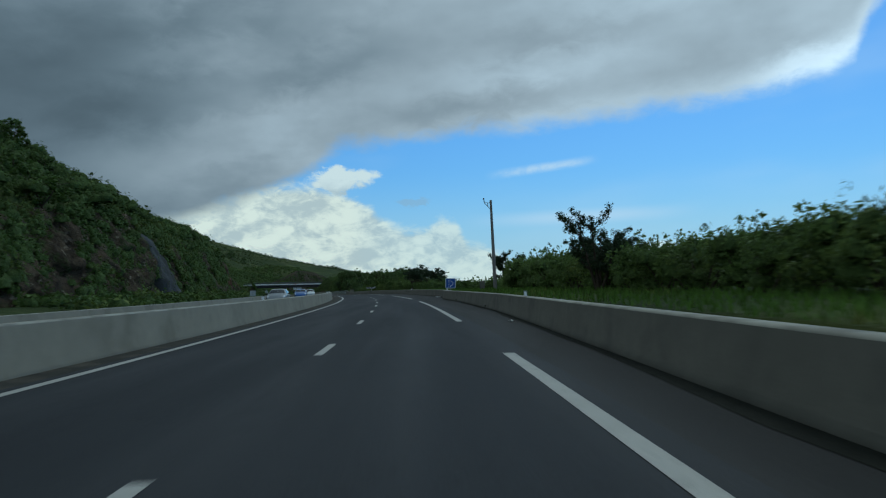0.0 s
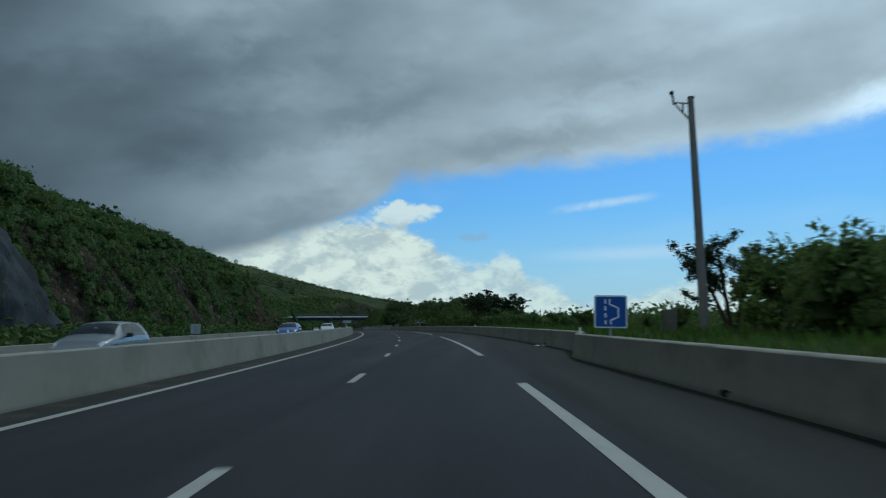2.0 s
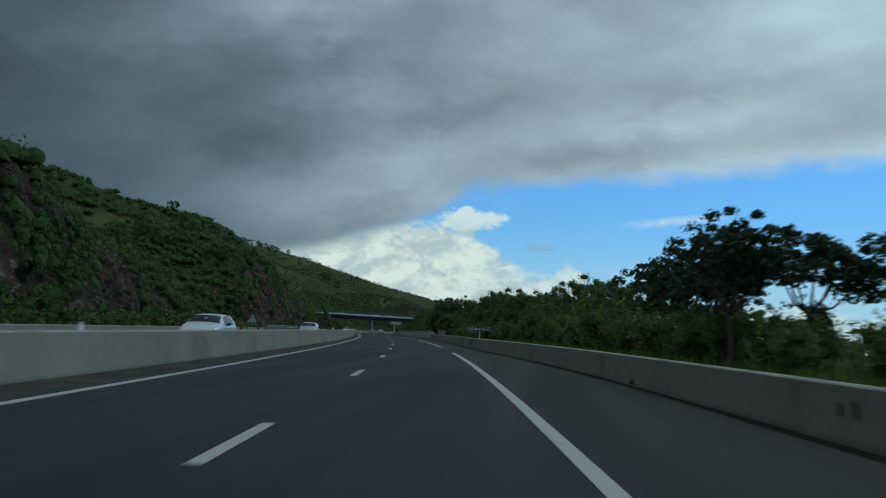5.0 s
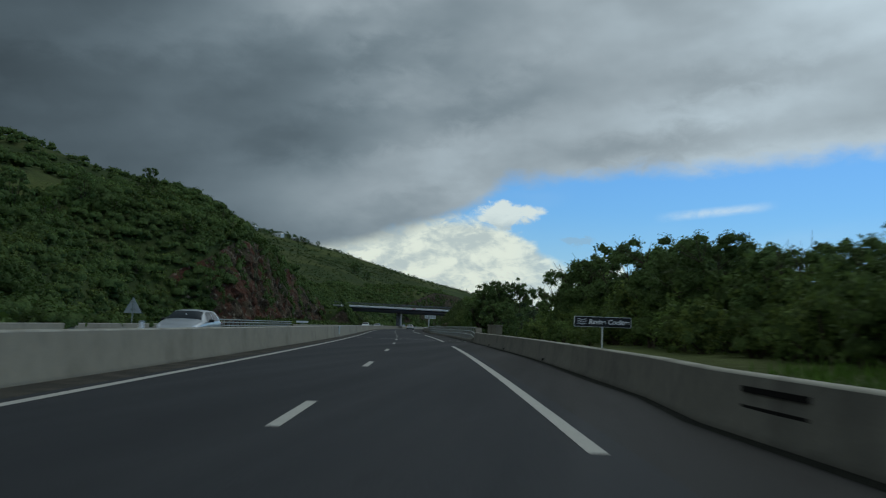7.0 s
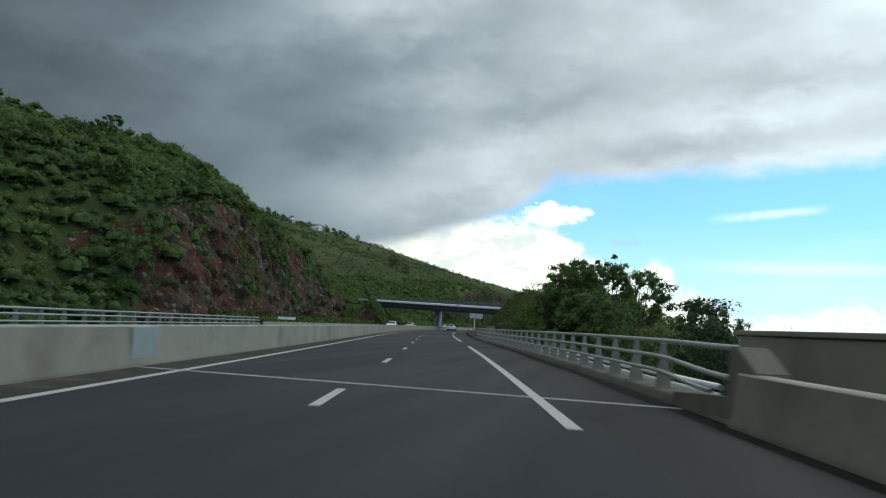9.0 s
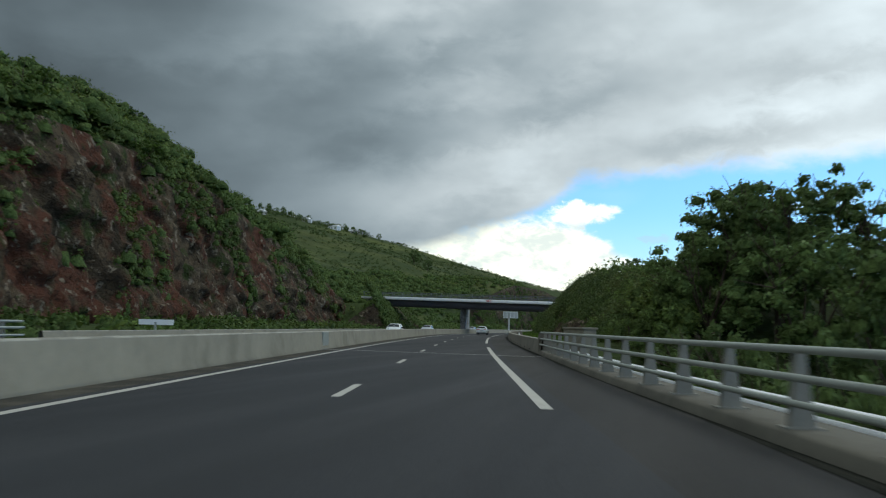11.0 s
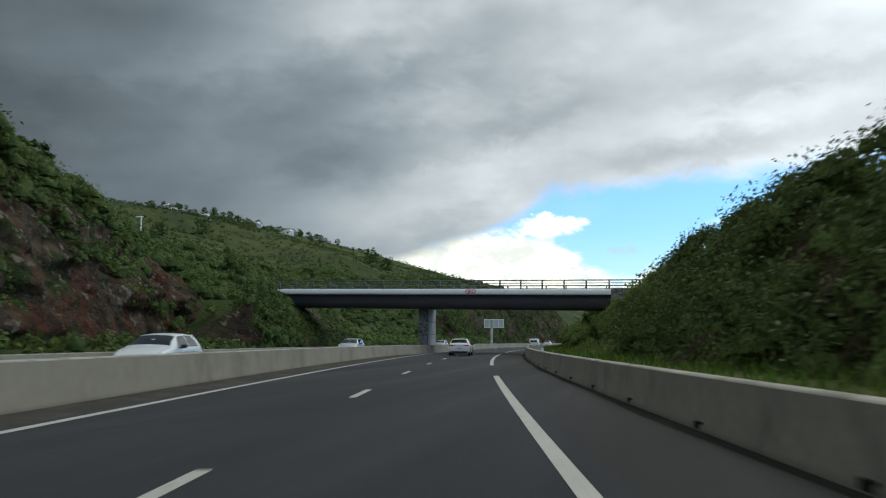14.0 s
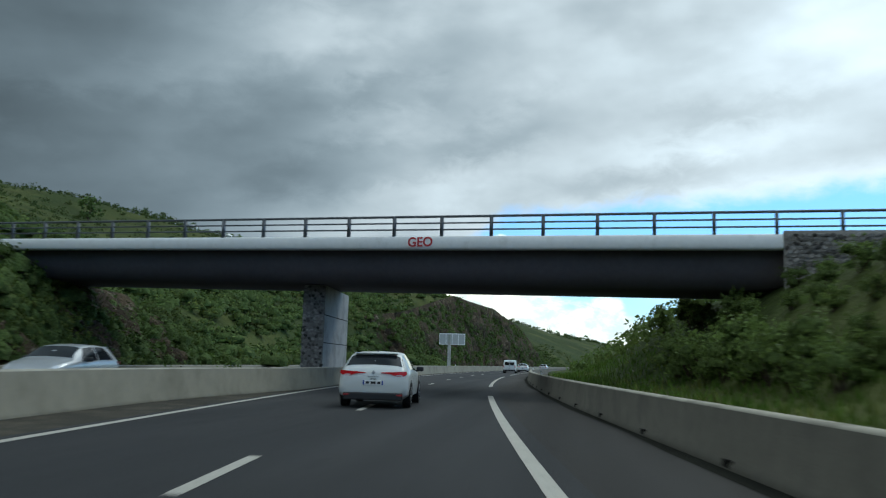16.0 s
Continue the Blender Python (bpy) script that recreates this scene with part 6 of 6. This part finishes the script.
# ---------------------------------------------------------------- vehicles
def car_paint(name, colour, metal=0.0):
    mat = material(name, colour, 0.32, metal, grain=[(1.5, 0.03)], spec=0.5)
    mat.node_tree.nodes["Principled BSDF"].inputs["Coat Weight"].default_value = 0.5
    return mat


M_CAR_WHITE = car_paint("white_car_paint", (0.66, 0.69, 0.67))
M_CAR_GREY = car_paint("grey_car_paint", (0.22, 0.235, 0.24), 0.3)
M_CAR_BLUE = car_paint("blue_car_paint", (0.05, 0.13, 0.36), 0.2)
M_CAR_SILVER = car_paint("silver_car_paint", (0.45, 0.47, 0.48), 0.4)
M_GLASS = material("tinted_glass", (0.012, 0.015, 0.018), 0.06, grain=[(2, 0.05)], spec=0.6)
M_TAIL = material("tail_lamp", (0.42, 0.006, 0.010), 0.25, grain=[(12, 0.1)], emit=0.07)
M_REFLECTOR = material("red_reflector", (0.28, 0.01, 0.012), 0.3, grain=[(12, 0.1)])
M_HEAD = material("head_lamp", (0.62, 0.65, 0.68), 0.15, grain=[(9, 0.1)])
M_TYRE = material("tyre", (0.018, 0.018, 0.018), 0.9, grain=[(20, 0.15)], bump=0.2, bump_size=60)
M_RIM = material("alloy_rim", (0.36, 0.37, 0.38), 0.35, 0.8, grain=[(8, 0.08)])
M_PLATE = material("number_plate", (0.70, 0.71, 0.70), 0.5, grain=[(6, 0.04)])
M_PLATE_BLUE = material("plate_band", (0.02, 0.06, 0.30), 0.5, grain=[(6, 0.04)])

# length along, sill, belt, roof, half width at the belt and at the roof
HATCH = [(0.00, 0.44, 0.62, 0.84, 0.78, 0.74), (0.04, 0.32, 0.66, 0.98, 0.85, 0.77), (0.12, 0.25, 0.72, 1.04, 0.885, 0.755), (0.30, 0.22, 0.86, 1.20, 0.90, 0.70), (0.52, 0.21, 0.93, 1.375, 0.905, 0.645),
         (0.70, 0.20, 0.945, 1.415, 0.907, 0.625), (1.20, 0.20, 0.935, 1.445, 0.907, 0.615), (1.80, 0.20, 0.92, 1.447, 0.907, 0.61), (2.35, 0.20, 0.905, 1.40, 0.907, 0.61), (2.80, 0.20, 0.90, 1.22, 0.902, 0.66),
         (3.20, 0.20, 0.885, 1.01, 0.895, 0.75), (3.60, 0.21, 0.84, 0.95, 0.875, 0.72), (4.00, 0.24, 0.74, 0.85, 0.83, 0.66), (4.22, 0.28, 0.64, 0.74, 0.75, 0.60), (4.36, 0.36, 0.54, 0.60, 0.62, 0.52)]
VAN = [(0.00, 0.40, 0.95, 1.76, 0.86, 0.76), (0.05, 0.30, 1.0, 1.82, 0.90, 0.79), (0.5, 0.25, 1.02, 1.86, 0.915, 0.80), (1.5, 0.24, 1.02, 1.87, 0.915, 0.80), (2.5, 0.24, 1.0, 1.85, 0.915, 0.78), (2.95, 0.24, 1.0, 1.74, 0.915, 0.75),
       (3.4, 0.24, 0.98, 1.36, 0.91, 0.72), (3.75, 0.25, 0.95, 1.08, 0.90, 0.74), (4.1, 0.27, 0.85, 0.98, 0.86, 0.70), (4.35, 0.32, 0.66, 0.80, 0.76, 0.62), (4.42, 0.40, 0.55, 0.62, 0.68, 0.56)]


def hull(stations):
    t = np.array(stations)

    def point(y, u):
        zb, zm, zr, wb, wr = (np.interp(y, t[:, 0], t[:, k]) for k in range(1, 6))
        xs = np.stack([0 * zb, 0.80 * wb, 0.97 * wb, wb, 0.985 * wb, 0.46 * wb + 0.54 * wr, wr, 0.75 * wr, 0 * zb], -1)
        zs = np.stack([zb, zb, zb + 0.10, zb + 0.45 * (zm - zb), zm, zm + 0.56 * (zr - zm), zr - 0.045, zr - 0.008, zr + 0.012], -1)
        i = np.clip(np.floor(u).astype(int), 0, 7)
        w = (u - i)[..., None]
        pick = lambda a: np.take_along_axis(a, i[..., None], -1) * (1 - w) + np.take_along_axis(a, i[..., None] + 1, -1) * w
        return np.concatenate([pick(xs), np.asarray(y)[..., None] * np.ones_like(w), pick(zs)], -1)
    return point


def panel(point, y0, y1, u0, u1, side, off, ny=8, nu=5, slant=(0.0, 0.0)):
    """A sheet that follows the hull a little proud of it. slant: how far its lower edge runs past the upper one at the ends."""
    U = np.linspace(u0, u1, nu)[None, :] * np.ones((ny, 1))
    F = (U - u0) / (u1 - u0)
    a, b = y0 - slant[0] * (1 - F), y1 + slant[1] * (1 - F)
    Y = a + (b - a) * np.linspace(0, 1, ny)[:, None]
    p = point(Y, U)
    e = 1e-3
    n = np.cross(point(Y + e, U) - p, point(Y, np.minimum(U + e, 8)) - p)
    n /= np.linalg.norm(n, axis=-1, keepdims=True) + 1e-12
    n *= np.where((n * np.stack([p[..., 0], 0 * p[..., 0], p[..., 2] - 0.7], -1)).sum(-1, keepdims=True) < 0, -1, 1)
    p = (p + n * off) * np.array([side, 1, 1])
    return p.reshape(-1, 3), grid_faces(ny, nu)


def prism(shape, depth_of, thick, side=1):
    """A lens or trim from an outline [(x, z)] bent along the car's end by depth_of(x)."""
    bm = bmesh.new()
    lo = [bm.verts.new((side * x, depth_of(x) - thick, z)) for x, z in shape]
    hi = [bm.verts.new((side * x, depth_of(x) + 0.05, z)) for x, z in shape]
    bm.faces.new(lo)
    for i in range(len(shape)):
        j = (i + 1) % len(shape)
        bm.faces.new((lo[i], lo[j], hi[j], hi[i]))
    bmesh.ops.recalc_face_normals(bm, faces=bm.faces)
    return bm


def wheel_parts(thing, x, y, r, side):
    def disc(rad, x0, x1, seg=24, inner=0.0):
        bm = bmesh.new()
        bmesh.ops.create_cone(bm, segments=seg, radius1=rad, radius2=rad, depth=abs(x1 - x0), cap_ends=True, matrix=Matrix.Translation(((x0 + x1) / 2, 0, 0)) @ pose(0, 0, 0, 0, 90, 0))
        return bm
    w = part("wheel", disc(r, side * -0.20, side * 0.0), M_TYRE, thing, m=Matrix.Translation((side * x, y, r)))
    part("rim", disc(r * 0.66, side * -0.05, side * 0.008), M_RIM, w)
    for k in range(5):
        part("spoke_gap", box_bm(side * 0.006 - 0.004, side * 0.006 + 0.006, -0.035, 0.035, r * 0.22, r * 0.56, 0.0), M_TYRE, w, m=pose(0, 0, 0, 72 * k, 0, 0))


def vehicle(name, stations, paint, m, label, group="", van=False, lamps=True):
    thing = empty(name, m)
    tagged(thing, label, "van" if van else "car", group)
    point = hull(stations)
    length = stations[-1][0]
    ys = np.unique(np.concatenate([[q[0] for q in stations], np.linspace(0, length, 46)]))
    us = np.concatenate([np.linspace(0, 8, 25)])
    Y, U = np.meshgrid(ys, us, indexing="ij")
    right = point(Y, U)
    left = right[:, ::-1][:, 1:-1] * np.array([-1, 1, 1])
    ring = np.concatenate([right, left], 1)
    n, k = ring.shape[:2]
    v, f = ring.reshape(-1, 3), grid_faces(n, k, True)
    me = mesh_np("body", v, f[:, ::-1], paint, True)
    bm = bmesh.new()
    bm.from_mesh(me)
    bm.verts.ensure_lookup_table()
    for row in (0, n - 1):
        bm.faces.new([bm.verts[row * k + j] for j in range(k)])
    bmesh.ops.recalc_face_normals(bm, faces=bm.faces)
    bm.to_mesh(me)
    bm.free()
    me.polygons.foreach_set("use_smooth", np.ones(len(me.polygons), bool))
    body = part("body", me, None, thing)

    def sheet(pname, mat, *args, parent=thing, label="", **kw):
        part(pname, mesh_np(pname, *panel(point, *args, **kw), mat, True), None, parent, label)

    r = 0.325
    for side in (1, -1):
        for y in (0.80, length - 0.92):
            part("wheel_arch", mesh_np("wheel_arch", *arch(r * 1.17), M_BLACK), None, body, m=Matrix.Translation((side * (0.910 if not van else 0.918), y, r + 0.02)))
            wheel_parts(thing, 0.918 if not van else 0.926, y, r, side)
    if van:
        for side in (1, -1):
            sheet("side_window", M_GLASS, 2.35, 2.9, 4.15, 5.8, side, 0.006, slant=(0.0, 0.25))
        part("rear_window", box_bm(-0.66, -0.03, -0.012, 0.02, 1.12, 1.56, 0.01), M_GLASS, thing)
        part("rear_window", box_bm(0.03, 0.66, -0.012, 0.02, 1.12, 1.56, 0.01), M_GLASS, thing)
        part("door_seam", box_bm(-0.008, 0.008, -0.008, 0.02, 0.5, 1.72), M_BLACK, thing)
        for side in (1, -1):
            part("tail_lamp", box_bm(side * 0.80 - 0.045, side * 0.80 + 0.045, -0.02, 0.05, 0.78, 1.12, 0.01), M_TAIL, thing)
        part("bumper", box_bm(-0.86, 0.86, -0.05, 0.10, 0.32, 0.52, 0.03), M_BLACK, thing)
        sheet("windscreen", M_GLASS, 2.98, 3.62, 6.15, 8.0, 1, 0.006)
        sheet("windscreen", M_GLASS, 2.98, 3.62, 6.15, 8.0, -1, 0.006)
    else:
        for side in (1, -1):
            sheet("side_window", M_GLASS, 0.98, 1.62, 4.16, 5.82, side, 0.006, slant=(0.30, 0.0))
            sheet("side_window", M_GLASS, 1.70, 2.34, 4.16, 5.82, side, 0.006, slant=(0.0, 0.42))
            sheet("sill", M_SIGN_BACK, 1.15, 3.10, 2.0, 2.25, side, 0.008)
            for y in (1.28, 2.05):
                part("door_handle", box_bm(side * 0.905 - 0.012, side * 0.905 + 0.014, y - 0.09, y + 0.09, 0.80, 0.825, 0.008), M_SIGN_BACK, body)
            for y in (1.66, 2.55):
                sheet("door_seam", M_BLACK, y - 0.006, y + 0.006, 2.1, 4.1, side, 0.003, ny=2)
            mirror = part("mirror", box_bm(side * 1.0 - 0.10, side * 1.0 + 0.10, 2.46, 2.60, 0.93, 1.06, 0.035), M_BLACK, thing)
            part("mirror_arm", box_bm(min(side * 0.86, side * 0.96), max(side * 0.86, side * 0.96), 2.50, 2.56, 0.92, 0.965, 0.008), M_BLACK, mirror)
        for side in (1, -1):
            sheet("rear_window", M_GLASS, 0.17, 0.48, 5.85, 8.0, side, 0.006)
            sheet("windscreen", M_GLASS, 2.42, 3.12, 6.05, 8.0, side, 0.006)
            sheet("head_lamp", M_HEAD, 3.92, 4.26, 4.2, 5.9, side, 0.006)
            bend = lambda x: -0.012 + 0.34 * max(0.0, x - 0.58) ** 1.35
            lamp = part("tail_lamp", prism([(0.20, 0.902), (0.48, 0.918), (0.66, 0.932), (0.845, 0.942), (0.862, 0.865), (0.78, 0.815), (0.60, 0.81), (0.46, 0.862), (0.20, 0.886)], bend, 0.012, side),
                        M_TAIL if lamps else M_REFLECTOR, thing, "lit red tail lamp")
            part("lamp_insert", prism([(0.56, 0.845), (0.72, 0.85), (0.74, 0.825), (0.60, 0.82)], bend, 0.016, side), M_HEAD, lamp)
            part("reflector", box_bm(side * 0.68 - 0.08, side * 0.68 + 0.08, -0.035, 0.03, 0.315, 0.355, 0.01), M_REFLECTOR, thing)
        part("bumper", box_bm(-0.76, 0.76, -0.03, 0.12, 0.20, 0.39, 0.03), M_BLACK, thing, "black lower bumper")
        plate = part("number_plate", box_bm(-0.26, 0.26, -0.022, 0.02, 0.585, 0.695, 0.006), M_PLATE, thing)
        for x0, x1, mat in ((-0.26, -0.222, M_PLATE_BLUE), (0.222, 0.26, M_PLATE_BLUE), (-0.19, -0.10, M_BLACK), (-0.06, 0.07, M_BLACK), (0.11, 0.19, M_BLACK)):
            z0, z1 = (0.585, 0.695) if mat is M_PLATE_BLUE else (0.61, 0.67)
            part("plate_bar", box_bm(x0, x1, -0.0255, -0.018, z0, z1), mat, plate)
        part("emblem", prism([(0, 0.955), (0.045, 0.895), (0, 0.835), (-0.045, 0.895)], lambda x: 0.0, 0.022), M_RIM, thing)
        part("badge", box_bm(-0.15, 0.15, -0.016, 0.01, 0.788, 0.803), M_RIM, thing)
        part("handle_slot", box_bm(-0.08, 0.08, -0.014, 0.01, 0.722, 0.742), M_BLACK, thing)
        part("spoiler", box_bm(-0.56, 0.56, 0.40, 0.62, 1.372, 1.405, 0.012), paint, body)
        part("antenna", box_bm(-0.015, 0.015, 0.80, 0.90, 1.42, 1.475, 0.006), M_BLACK, body)
    return thing


def arch(r):
    """The dark lip of a wheel arch: a shallow ring over the wheel."""
    a = np.linspace(-0.25, math.pi + 0.25, 22)
    rows = [[(x, q * math.cos(t), q * math.sin(t)) for t in a] for q, x in ((r * 0.2, -0.004), (r, -0.004), (r, 0.006), (r * 0.2, 0.006))]
    return np.array(rows).reshape(-1, 3), grid_faces(4, len(a))


vehicle("hatchback_car", HATCH, M_CAR_WHITE, spot(401.1, -0.20, 0.005, -1.0), "white five-door hatchback with lit red tail lamps, driving ahead")
vehicle("delivery_van", VAN, M_CAR_WHITE, spot(500, -1.75, 0.005), "white delivery van far ahead on the motorway", van=True)
vehicle("hatchback_car", HATCH, M_CAR_WHITE, spot(526, -1.6, 0.005), "white hatchback far ahead behind the van", "cars ahead")
vehicle("hatchback_car", HATCH, M_CAR_SILVER, spot(566, -1.7, 0.005), "silver hatchback far ahead on the motorway", "cars ahead")
for s, lat, paint, word in ((57.0, 9.0, M_CAR_GREY, "grey"), (104.0, 9.6, M_CAR_BLUE, "blue"), (144.0, 8.3, M_CAR_WHITE, "white"), (190.0, 8.3, M_CAR_SILVER, "silver"),
                            (357.0, 8.4, M_CAR_WHITE, "white"), (403.0, 9.9, M_CAR_SILVER, "silver"), (470.0, 11.5, M_CAR_GREY, "grey")):
    vehicle("oncoming_car", HATCH, paint, spot(s + 4.3, lat, 0.005, 180), word + " hatchback on the oncoming carriageway behind the median barrier", "oncoming cars", lamps=False)
